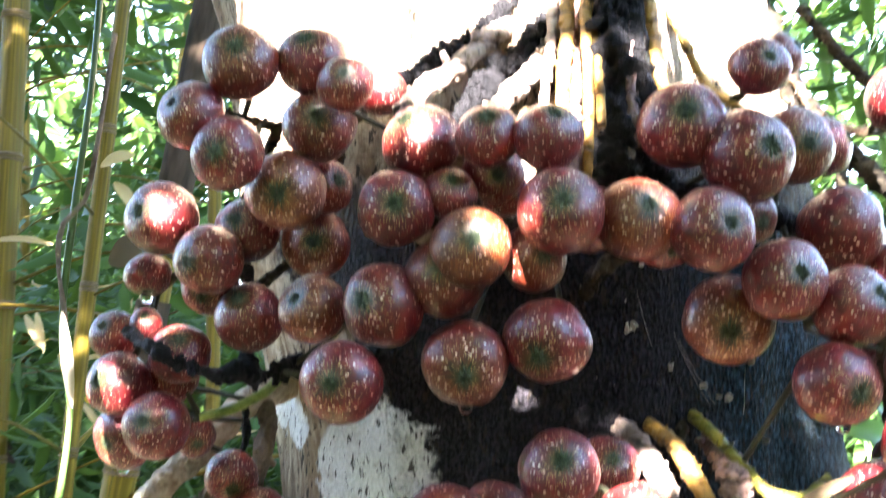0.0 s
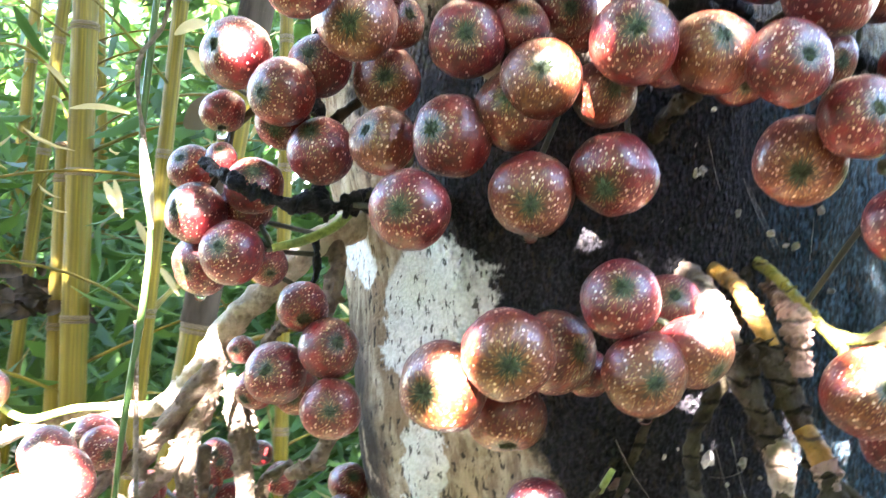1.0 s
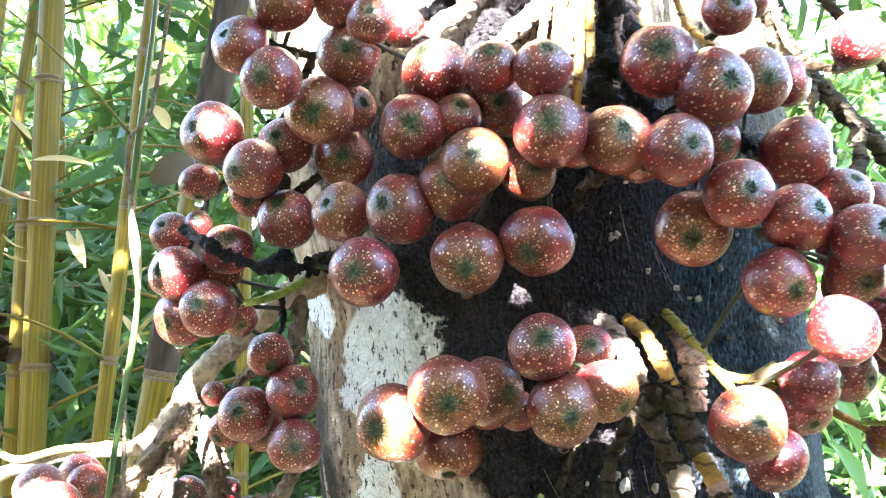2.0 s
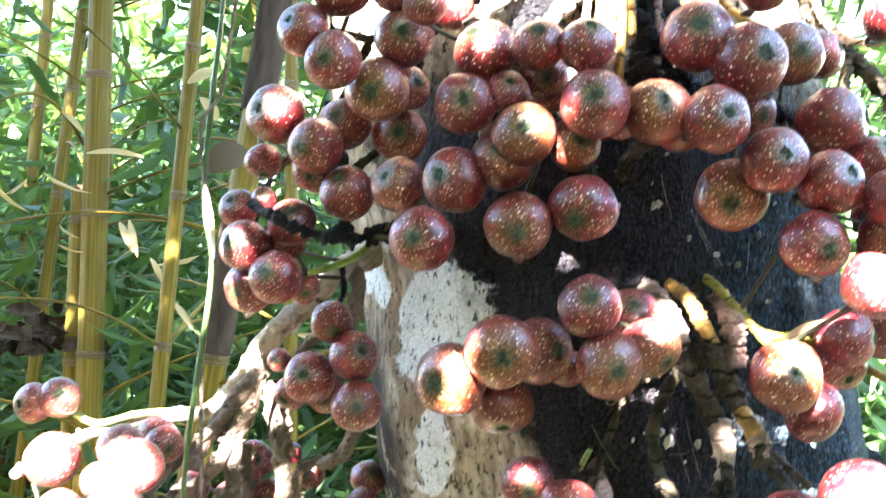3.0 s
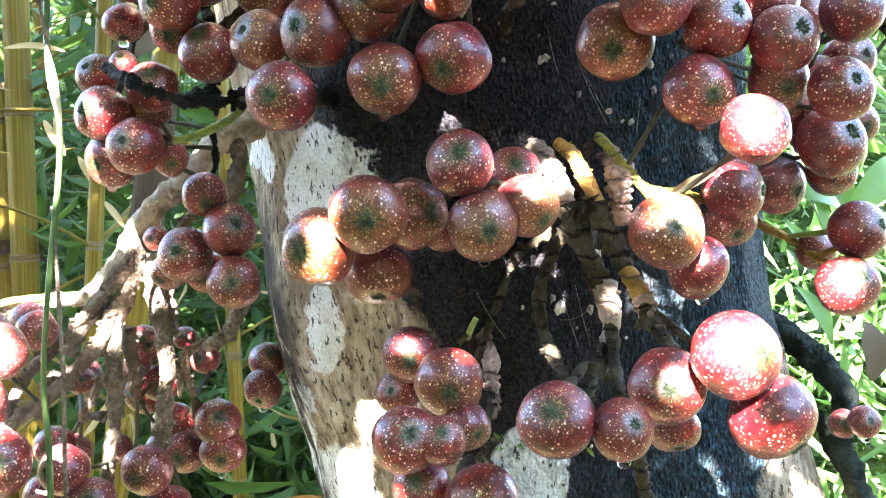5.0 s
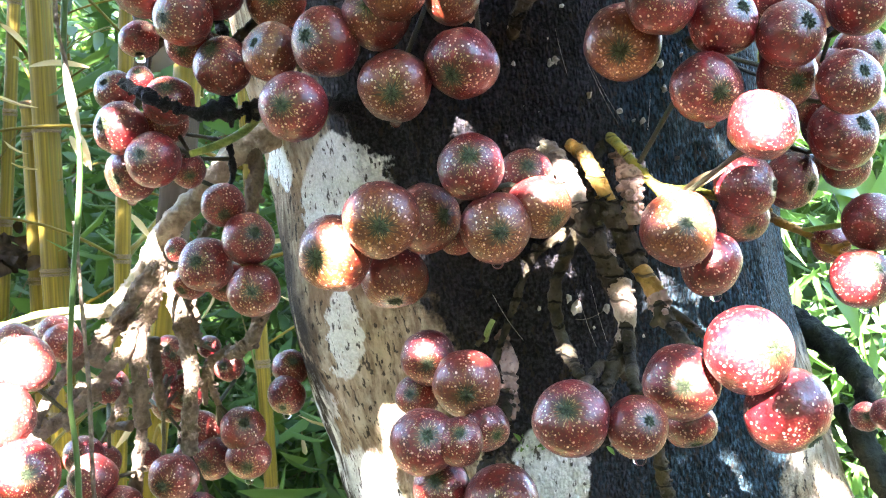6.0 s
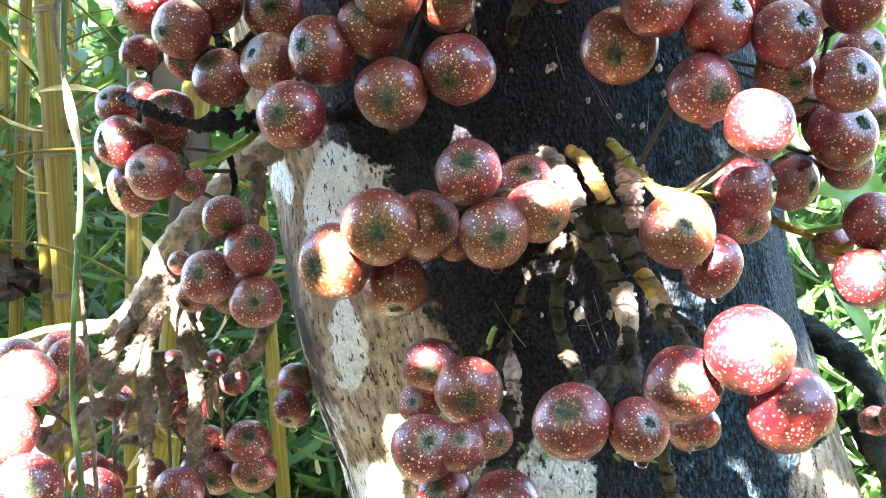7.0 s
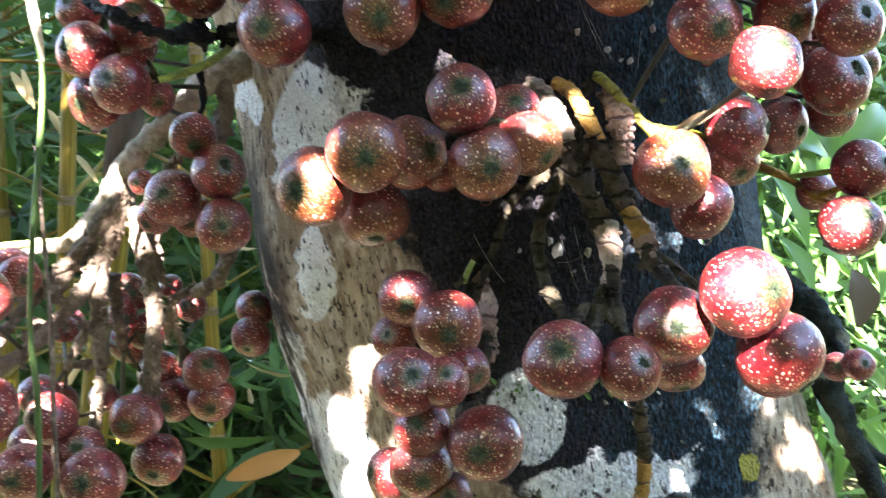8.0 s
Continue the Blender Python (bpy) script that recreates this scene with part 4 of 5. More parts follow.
fig('middle bunch', (0.1321, 0.5800, 1.4877), 0.0290, (0.07, -0.82, -0.57))
fig('middle bunch', (0.1863, 0.6000, 1.5026), 0.0273, (0.16, -0.91, -0.38))
fig('middle bunch', (0.0576, 0.6100, 1.5164), 0.0253, (-0.05, -1.00, 0.01))
# upper right bunch
fig('upper right bunch', (0.1423, 0.5750, 1.5447), 0.0422, (-0.20, -0.96, 0.18))
fig('upper right bunch', (0.1714, 0.5650, 1.5274), 0.0442, (0.17, -0.98, 0.01))
fig('upper right bunch', (0.2043, 0.5850, 1.5375), 0.0395, (0.02, -0.99, -0.15), 0.5)
fig('upper right bunch', (0.2339, 0.6100, 1.5439), 0.0309, (0.67, -0.70, 0.25))
fig('upper right bunch', (0.2384, 0.6050, 1.4979), 0.0450, (0.83, -0.55, 0.09))
fig('upper right bunch', (0.1803, 0.5660, 1.5731), 0.0288, (0.04, -0.99, 0.14))
fig('upper right bunch', (0.2033, 0.5900, 1.5881), 0.0229, (0.56, -0.75, 0.35))
fig('upper right bunch', (0.2905, 0.6300, 1.5785), 0.0367, (0.26, -0.80, 0.54))
fig('upper right bunch', (0.1825, 0.5550, 1.4651), 0.0384, (0.04, -0.99, 0.10))
fig('upper right bunch', (0.2075, 0.5600, 1.4159), 0.0388, (0.12, -0.96, -0.24), wet=True)
fig('upper right bunch', (0.1683, 0.5920, 1.4486), 0.0443, (-0.30, -0.85, -0.43), 0.8)
fig('upper right bunch', (0.2201, 0.5100, 1.3907), 0.0353, (0.22, -0.84, 0.50))
fig('upper right bunch', (0.2189, 0.5620, 1.4531), 0.0383, (0.40, -0.86, 0.30))
fig('upper right bunch', (0.2522, 0.5500, 1.4425), 0.0362, (0.25, -0.93, 0.26))
fig('upper right bunch', (0.2591, 0.5750, 1.4230), 0.0340, (0.06, -0.92, -0.39))
fig('upper right bunch', (0.2844, 0.5500, 1.4147), 0.0350, (0.14, -0.95, 0.29))
fig('upper right bunch', (0.2932, 0.5550, 1.4591), 0.0353, (0.22, -0.84, 0.50))
fig('upper right bunch', (0.2646, 0.6000, 1.4723), 0.0327, (0.12, -0.79, 0.60))
fig('upper right bunch', (0.3019, 0.6000, 1.3889), 0.0417, (0.40, -0.87, 0.29))
fig('upper right bunch', (0.2772, 0.6200, 1.3624), 0.0346, (0.57, -0.79, -0.23))
fig('upper right bunch', (0.2967, 0.6200, 1.4696), 0.0282, (0.51, -0.77, 0.38))
# stub bunch
fig('stub bunch', (0.1855, 0.5500, 1.3384), 0.0406, (0.02, -0.98, 0.19), 0.8)
fig('stub bunch', (0.2376, 0.5850, 1.3601), 0.0353, (0.80, -0.60, -0.04))
fig('stub bunch', (0.2109, 0.5720, 1.3163), 0.0365, (0.87, -0.19, -0.45), wet=True)
fig('stub bunch', (0.2383, 0.6000, 1.3424), 0.0314, (0.05, -0.80, -0.59))
fig('stub bunch', (0.0729, 0.5600, 1.3779), 0.0361, (-0.11, -0.93, 0.35))
fig('stub bunch', (0.0853, 0.5620, 1.3431), 0.0388, (0.07, -0.99, -0.15), 0.7, wet=True)
fig('stub bunch', (0.1118, 0.5720, 1.3534), 0.0357, (0.51, -0.68, -0.52), 0.8)
fig('stub bunch', (0.0652, 0.6000, 1.3394), 0.0238, (-0.83, -0.51, -0.24))
fig('stub bunch', (0.1106, 0.6200, 1.3739), 0.0330, (0.01, -0.91, 0.41))
fig('stub bunch', (0.0216, 0.5650, 1.3509), 0.0422, (-0.04, -0.98, -0.22), 1.0)
fig('stub bunch', (0.0480, 0.5900, 1.3506), 0.0400, (0.59, -0.80, 0.07), 0.4)
fig('stub bunch', (-0.0078, 0.5920, 1.3324), 0.0442, (-0.50, -0.86, -0.10), 0.7)
fig('stub bunch', (0.0266, 0.6200, 1.3150), 0.0407, (0.04, -0.60, -0.80), 0.5)
# lower right bunch
fig('lower right bunch', (0.1992, 0.4850, 1.2788), 0.0425, (0.35, -0.92, 0.15))
fig('lower right bunch', (0.2237, 0.5000, 1.2446), 0.0433, (0.45, -0.53, -0.72))
fig('lower right bunch', (0.1729, 0.5100, 1.2602), 0.0383, (-0.22, -0.98, 0.04))
fig('lower right bunch', (0.1832, 0.5350, 1.2327), 0.0280, (0.04, -0.60, -0.80))
fig('lower right bunch', (0.1121, 0.4920, 1.2486), 0.0374, (-0.30, -0.85, 0.44))
fig('lower right bunch', (0.1437, 0.4870, 1.2434), 0.0299, (0.29, -0.86, 0.42), wet=True)
# lower middle bunch
fig('lower middle bunch', (0.0675, 0.6050, 1.2486), 0.0405, (-0.09, -0.97, -0.21), 0.5)
fig('lower middle bunch', (0.0456, 0.6370, 1.2612), 0.0347, (-0.07, -0.99, -0.14))
fig('lower middle bunch', (0.0372, 0.6450, 1.2364), 0.0271, (-0.40, -0.88, 0.24))
fig('lower middle bunch', (0.0393, 0.5300, 1.2325), 0.0349, (0.11, -0.91, 0.41))
fig('lower middle bunch', (0.0574, 0.5250, 1.2325), 0.0256, (0.02, -0.84, 0.54))
fig('lower middle bunch', (0.0772, 0.6000, 1.2225), 0.0286, (0.47, -0.85, -0.22))
fig('lower middle bunch', (0.0787, 0.5280, 1.1985), 0.0386, (-0.35, -0.94, -0.02))
fig('lower middle bunch', (0.0472, 0.5450, 1.2036), 0.0300, (-0.27, -0.84, 0.48))
fig('lower middle bunch', (0.0462, 0.5500, 1.1806), 0.0329, (0.00, -0.97, -0.22))
fig('lower middle bunch', (0.0300, 0.5900, 1.1659), 0.0288, (-0.93, -0.33, 0.15))
fig('lower middle bunch', (0.0596, 0.5500, 1.1637), 0.0275, (0.02, -0.93, 0.37))
# trunk side bunch
fig('trunk side bunch', (-0.0901, 0.7000, 1.3656), 0.0301, (0.16, -0.85, -0.50))
fig('trunk side bunch', (-0.0734, 0.6950, 1.3417), 0.0354, (0.40, -0.87, 0.29))
fig('trunk side bunch', (-0.1066, 0.7100, 1.3248), 0.0377, (-0.20, -0.95, 0.23))
fig('trunk side bunch', (-0.0710, 0.6900, 1.3064), 0.0351, (0.07, -1.00, 0.03))
fig('trunk side bunch', (-0.1339, 0.7450, 1.3356), 0.0177, (-0.31, -0.95, 0.03))
fig('trunk side bunch', (-0.1221, 0.7300, 1.3123), 0.0256, (-0.44, -0.77, -0.46))
fig('trunk side bunch', (-0.0958, 0.7300, 1.3115), 0.0289, (-0.03, -0.96, -0.29))
fig('trunk side bunch', (-0.1026, 0.8000, 1.1887), 0.0354, (0.22, -0.84, 0.50))
fig('trunk side bunch', (-0.0995, 0.8000, 1.1657), 0.0354, (0.07, -0.95, -0.29), wet=True)
fig('trunk side bunch', (-0.1326, 0.8200, 1.1620), 0.0344, (-0.23, -0.96, -0.17))
fig('trunk side bunch', (-0.1436, 0.8300, 1.1820), 0.0348, (-0.30, -0.92, 0.23))
fig('trunk side bunch', (-0.1400, 0.7200, 1.1724), 0.0352, (-0.34, -0.93, -0.13))
fig('trunk side bunch', (-0.1275, 0.7300, 1.1400), 0.0359, (-0.11, -0.89, -0.43))
fig('trunk side bunch', (-0.0717, 0.8400, 1.2067), 0.0315, (-0.15, -0.80, -0.58), wet=True)
fig('trunk side bunch', (-0.0698, 0.8600, 1.2274), 0.0303, (0.32, -0.81, 0.49))
fig('trunk side bunch', (-0.1669, 0.8400, 1.2501), 0.0247, (0.10, -0.95, 0.31))
fig('trunk side bunch', (-0.1377, 0.8600, 1.2488), 0.0195, (-0.29, -0.86, 0.43))
fig('trunk side bunch', (-0.1723, 0.8600, 1.2021), 0.0331, (-0.04, -0.92, -0.39))
# sunlit bunch
fig('sunlit bunch', (-0.2876, 0.7000, 1.2664), 0.0382, (-0.30, -0.87, 0.40))
fig('sunlit bunch', (-0.2420, 0.6600, 1.2587), 0.0233, (0.00, -0.92, 0.40))
fig('sunlit bunch', (-0.2174, 0.6650, 1.2675), 0.0356, (0.40, -0.82, 0.40))
fig('sunlit bunch', (-0.2747, 0.6800, 1.2328), 0.0325, (-0.40, -0.89, 0.20))
fig('sunlit bunch', (-0.2280, 0.6450, 1.2369), 0.0411, (0.10, -0.91, 0.40))
fig('sunlit bunch', (-0.3028, 0.7000, 1.2094), 0.0255, (-0.30, -0.93, 0.20))
fig('sunlit bunch', (-0.2721, 0.6600, 1.2072), 0.0353, (-0.10, -0.95, 0.30))
fig('sunlit bunch', (-0.2477, 0.6600, 1.2012), 0.0315, (0.10, -0.97, -0.20))
fig('sunlit bunch', (-0.2094, 0.6300, 1.2029), 0.0423, (0.40, -0.89, 0.20))
fig('sunlit bunch', (-0.3312, 0.7750, 1.2992), 0.0309, (-0.50, -0.87, 0.00))
fig('sunlit bunch', (-0.3080, 0.7700, 1.3039), 0.0316, (0.30, -0.90, 0.30))
fig('sunlit bunch', (-0.2390, 0.7000, 1.2744), 0.0335, (0.00, -0.95, 0.30))
fig('sunlit bunch', (-0.2183, 0.7400, 1.2719), 0.0286, (0.50, -0.84, -0.20))
fig('sunlit bunch', (-0.1975, 0.6600, 1.1556), 0.0355, (-0.09, -0.99, -0.05))
fig('sunlit bunch', (-0.1546, 0.6600, 1.1497), 0.0386, (-0.18, -0.97, 0.14))
fig('sunlit bunch', (-0.1906, 0.7000, 1.1805), 0.0339, (-0.48, -0.86, 0.18))
fig('sunlit bunch', (-0.2273, 0.7500, 1.2751), 0.0319, (-0.29, -0.95, -0.12))
fig('sunlit bunch', (-0.1735, 0.7000, 1.1566), 0.0341, (0.13, -0.87, 0.47))
fig('sunlit bunch', (-0.2159, 0.7600, 1.1832), 0.0295, (-0.09, -0.99, 0.08))
fig('sunlit bunch', (-0.2154, 0.7400, 1.1512), 0.0336, (-0.10, -0.94, -0.32))
# hidden bunch
fig('hidden bunch', (0.3312, 0.6800, 1.4339), 0.0368, (0.27, -0.94, -0.21))
fig('hidden bunch', (0.3065, 0.6900, 1.4466), 0.0353, (0.10, -0.95, 0.31))
fig('hidden bunch', (0.3041, 0.6800, 1.3696), 0.0326, (0.20, -0.96, 0.20))
fig('hidden bunch', (0.3524, 0.6800, 1.4501), 0.0356, (0.39, -0.92, 0.09))
fig('hidden bunch', (0.3484, 0.6700, 1.4047), 0.0351, (0.27, -0.94, -0.21))
fig('hidden bunch', (-0.1618, 0.8400, 1.2456), 0.0255, (0.01, -0.98, 0.18))
fig('hidden bunch', (-0.2216, 0.8600, 1.2194), 0.0279, (-0.29, -0.94, 0.18))
fig('hidden bunch', (-0.1952, 0.8800, 1.2081), 0.0258, (0.22, -0.94, 0.27))
fig('hidden bunch', (-0.1385, 0.8400, 1.1662), 0.0340, (-0.09, -0.98, 0.18))
fig('hidden bunch', (0.3725, 0.7000, 1.1944), 0.0227, (0.02, -0.96, 0.28), wet=True)
fig('hidden bunch', (0.3658, 0.7200, 1.1886), 0.0208, (-0.28, -0.92, 0.28))
fig('hidden bunch', (0.3210, 0.6600, 1.4010), 0.0372, (0.22, -0.95, -0.12))
fig('hidden bunch', (0.3370, 0.6750, 1.3740), 0.0350, (0.35, -0.92, 0.10))
fig('hidden bunch', (0.2990, 0.6650, 1.4200), 0.0345, (0.05, -0.97, -0.20))
# twig mass
fig('twig mass', (-0.1550, 0.8400, 1.2144), 0.0305, (0.07, -0.95, -0.29))
fig('twig mass', (-0.1200, 0.8500, 1.2321), 0.0251, (-0.30, -0.92, 0.23))
fig('twig mass', (-0.2188, 0.8400, 1.2185), 0.0219, (0.30, -0.91, 0.29))
fig('twig mass', (-0.1703, 0.8300, 1.2338), 0.0216, (-0.09, -0.90, 0.42))
fig('twig mass', (-0.2147, 0.8000, 1.1687), 0.0281, (0.10, -0.95, 0.31))
fig('twig mass', (-0.1862, 0.8200, 1.1664), 0.0232, (-0.41, -0.90, 0.14))
fig('twig mass', (-0.1514, 0.8400, 1.1592), 0.0334, (-0.00, -0.98, 0.21))
# right twig bunch
fig('right twig bunch', (0.3109, 0.5850, 1.3352), 0.0337, (0.53, -0.81, 0.25))
fig('right twig bunch', (0.2998, 0.5750, 1.3035), 0.0352, (0.13, -0.87, 0.47), wet=True)
fig('right twig bunch', (0.3052, 0.6300, 1.3215), 0.0237, (-0.24, -0.90, -0.37))
# figs end


# ---- bamboo ----
def internode_mesh():
    verts, faces, sides = [], [], 26
    rows = ((0.0, 1.04), (0.02, 1.0), (0.2, 0.985), (0.5, 0.98), (0.8, 0.985), (0.965, 1.0), (1.0, 1.05))
    for z, r in rows:
        verts += [(r * math.cos(2 * math.pi * k / sides), r * math.sin(2 * math.pi * k / sides), z) for k in range(sides)]
    for i in range(len(rows) - 1):
        for k in range(sides):
            a, b = i * sides + k, i * sides + (k + 1) % sides
            faces.append((a, b, b + sides, a + sides))
    return mesh_of("internode", verts, faces, CULM)


def ring_mesh():
    verts, faces, sides = [], [], 26
    rows = ((-1.0, 1.02), (-0.55, 1.14), (-0.2, 1.03), (0.15, 1.03), (0.5, 1.12), (1.0, 1.02))
    for z, r in rows:
        verts += [(r * math.cos(2 * math.pi * k / sides), r * math.sin(2 * math.pi * k / sides), z) for k in range(sides)]
    for i in range(len(rows) - 1):
        for k in range(sides):
            a, b = i * sides + k, i * sides + (k + 1) % sides
            faces.append((a, b, b + sides, a + sides))
    return mesh_of("node_ring", verts, faces, NODE)


INTERNODE, RING = internode_mesh(), ring_mesh()


def culm(x, y, lean_x, lean_y, radius, gap, first, label, sheaths=(), top=5.0):
    """A bamboo culm through (x, y) at eye height, with nodes a gap apart from height first on."""
    way = Vector((lean_x, lean_y, 1)).normalized()
    foot = Vector((x, y, 1.35)) - way * (1.35 / way.z + 0.05)
    root = tagged(new("bamboo_culm"), label, "bamboo", group="bamboo culms of the grove")
    root.matrix_world = Matrix.Translation(foot) @ way.to_track_quat("Z", "Y").to_matrix().to_4x4()
    at = [-0.05] + [z for z in (first + k * gap for k in range(-12, 40)) if 0.08 < z < top] + [top]
    for low, high in zip(at, at[1:]):
        taper = radius * (1.06 - 0.05 * low)
        low_s, length = (low + 0.05), high - low
        part("internode", INTERNODE, root, "", Matrix.Translation((0, 0, low_s)) @ Matrix.Diagonal((taper, taper, length, 1)))
        part("node_ring", RING, root, "", Matrix.Translation((0, 0, low_s + length)) @ Matrix.Diagonal((taper, taper, 0.011, 1)))
    for low, high in sheaths:
        n = 12
        pts = [Vector((0, 0, low + 0.05 + (high - low) * i / n)) for i in range(n + 1)]
        verts, faces = tube(pts, lambda u: radius * (1.17 - 0.07 * u), 20, 0.0, False)
        verts = [Vector((v.x * (1 + 0.05 * noise.noise(v * 30)), v.y * (1 + 0.05 * noise.noise(v * 30)), v.z)) for v in verts]
        part("sheath", mesh_of("sheath", verts, faces, SHEATH), root, "dark brown papery sheath")
    return root


def branch(root, height, heading, length, droop, thick=0.006):
    """A thin side branch of a culm, in the culm's own space."""
    pts = []
    for i in range(7):
        u = i / 6
        pts.append(Vector((math.cos(heading) * length * u, math.sin(heading) * length * u, height + length * (0.55 * u - droop * u * u))))
    verts, faces = tube(spline(pts, 0.05), lambda u: thick * (1 - 0.75 * u), 6)
    part("side_branch", mesh_of("side_branch", verts, faces, CULM), root)


YELLOW = "yellow bamboo culm with green streaks and brown node rings"
culms = [
    culm(-0.945, 2.8, 0.0, 0.0, 0.0365, 0.397, 1.245, YELLOW),
    culm(-0.625, 2.35, 0.075, 0.0, 0.0185, 0.36, 1.29, "slim golden bamboo culm lit by the sun"),
    culm(-0.428, 2.0, 0.153, 0.0, 0.029, 0.62, 1.29, "bamboo culm half wrapped in dark brown sheaths", ((1.30, 1.60), (1.80, 2.35))),
    culm(-1.235, 3.2, 0.10, 0.0, 0.021, 0.35, 1.40, YELLOW),
    culm(-1.012, 2.88, 0.01, 0.0, 0.033, 0.41, 1.22, "old bamboo culm, dull straw yellow, cut off short", (), 1.72),
    culm(-0.36, 2.6, -0.02, 0.03, 0.018, 0.33, 0.66, "slim golden bamboo culm"),
    culm(-2.10, 5.2, 0.05, 0.02, 0.034, 0.38, 1.30, YELLOW),
    culm(-1.75, 5.6, -0.06, 0.03, 0.030, 0.36, 1.20, YELLOW),
    culm(-1.10, 5.4, 0.08, 0.02, 0.030, 0.37, 1.10, YELLOW),
    culm(-2.75, 5.0, 0.03, 0.05, 0.036, 0.40, 1.15, YELLOW),
    culm(0.05, 5.4, -0.05, 0.02, 0.032, 0.38, 1.05, YELLOW),
    culm(1.90, 5.2, 0.06, 0.05, 0.034, 0.38, 1.05, YELLOW),
]
rb = random.Random(11)
for c in culms:
    for _ in range(9):
        branch(c, rb.uniform(0.5, 2.6), rb.uniform(2.2, 6.8), rb.uniform(0.4, 1.1), rb.uniform(0.1, 0.8), rb.uniform(0.003, 0.007))


# ---- foliage ----
def leaves(name, label, category, material, count, place, length, width, seed, droop=0.5):
    """Many lance-shaped leaves in one mesh. place(rng, n) gives their n places."""
    rng = np.random.default_rng(seed)
    p = place(rng, count)
    n = len(p)
    heading = rng.uniform(0, 2 * np.pi, n)
    pitch = rng.normal(-droop, 0.5, n)
    roll = rng.uniform(-1.2, 1.2, n)
    long = rng.uniform(0.6, 1.25, n) * length
    wide = rng.uniform(0.75, 1.2, n) * width * long / length
    d = np.stack([np.cos(heading) * np.cos(pitch), np.sin(heading) * np.cos(pitch), np.sin(pitch)], 1)
    s = np.stack([-np.sin(heading), np.cos(heading), 0 * heading], 1)
    u = np.cross(s, d)
    s, u = s * np.cos(roll)[:, None] + u * np.sin(roll)[:, None], u * np.cos(roll)[:, None] - s * np.sin(roll)[:, None]
    L, Wd = long[:, None], wide[:, None]
    p = p - d * L * 0.5
    rows = [p, p + d * L * 0.3 + s * Wd * 0.5 + u * L * 0.05, p + d * L * 0.3 - s * Wd * 0.5 + u * L * 0.05, p + d * L * 0.3 - u * L * 0.01,
            p + d * L * 0.68 + s * Wd * 0.38 - u * L * 0.02, p + d * L * 0.68 - s * Wd * 0.38 - u * L * 0.02, p + d * L * 0.68 - u * L * 0.06, p + d * L - u * L * 0.16]
    verts = np.stack(rows, 1)
    verts = verts[~np.isnan(p[:, 0])].reshape(-1, 3)
    n = len(verts) // 8
    pattern = np.array([[0, 3, 1, 0], [0, 2, 3, 0], [1, 3, 6, 4], [3, 2, 5, 6], [4, 6, 7, 4], [6, 5, 7, 6]])
    faces = []
    for k in range(n):
        for f in pattern:
            q = [int(v) + 8 * k for v in f]
            faces.append(q[:3] if f[0] == f[3] else q)
    me = bpy.data.meshes.new(name)
    me.from_pydata(verts.tolist(), [], faces)
    me.materials.append(material)
    me.polygons.foreach_set("use_smooth", [True] * len(me.polygons))
    return tagged(new(name, me), label, category, kind="stuff")


def clumps(box, size, per, keep=None):
    """A placer: leaves gathered into clumps spread over a box."""
    low, high = np.array(box[0]), np.array(box[1])

    def place(rng, n):
        centres = rng.uniform(low, high, (max(1, n // per), 3))
        if keep is not None:
            centres = centres[keep(centres, rng)]
        picks = centres[rng.integers(0, len(centres), n)]
        return picks + rng.normal(0, 1, (n, 3)) * size

    return place


def thin_above(c, rng):
    """Fewer clumps high up and to the west, so that the sky shows through."""
    return rng.uniform(0, 1, len(c)) > np.clip((c[:, 2] - 1.75) * 0.46, 0.0, 0.72)


leaves("bamboo_foliage", "dense green bamboo leaves behind the culms", "foliage", LEAF, 16000, clumps(((-4.5, 4.0, 0.0), (3.0, 6.8, 5.0)), (0.20, 0.22, 0.14), 30, thin_above), 0.22, 0.048, 1)
leaves("bamboo_foliage", "green bamboo leaves hanging among the culms", "foliage", LEAF, 5000, clumps(((-2.8, 2.6, 0.2), (2.4, 4.0, 3.6)), (0.13, 0.14, 0.09), 26, thin_above), 0.19, 0.042, 2)
leaves("bamboo_foliage", "bamboo leaves and low scrub, dark green", "foliage", LEAF, 9000, clumps(((-4.0, 3.4, 0.0), (3.0, 5.5, 1.3)), (0.25, 0.25, 0.12), 26), 0.18, 0.036, 3)
leaves("far_woods", "distant green wood seen through the grove", "foliage", LEAF, 26000, clumps(((-12, 9, 0.0), (9, 14, 6.6)), (0.6, 0.6, 0.5), 30, lambda c, rng: rng.uniform(0, 1, len(c)) > np.clip((c[:, 2] - 2.1) * 0.34, 0.0, 0.80)), 0.42, 0.15, 4)


leaves("shrub_foliage", "pale green sunlit leaves beside the trunk", "foliage", BROAD, 1100, clumps(((0.60, 1.5, 0.5), (1.7, 2.8, 1.75)), (0.10, 0.12, 0.09), 12), 0.15, 0.024, 5, 0.6)
leaves("dry_leaves", "dry straw-coloured bamboo leaves caught among the culms", "leaf", STRAW, 150, clumps(((-2.6, 2.3, 0.5), (0.3, 4.0, 2.4)), (0.1, 0.1, 0.1), 2), 0.13, 0.016, 6, 0.3)


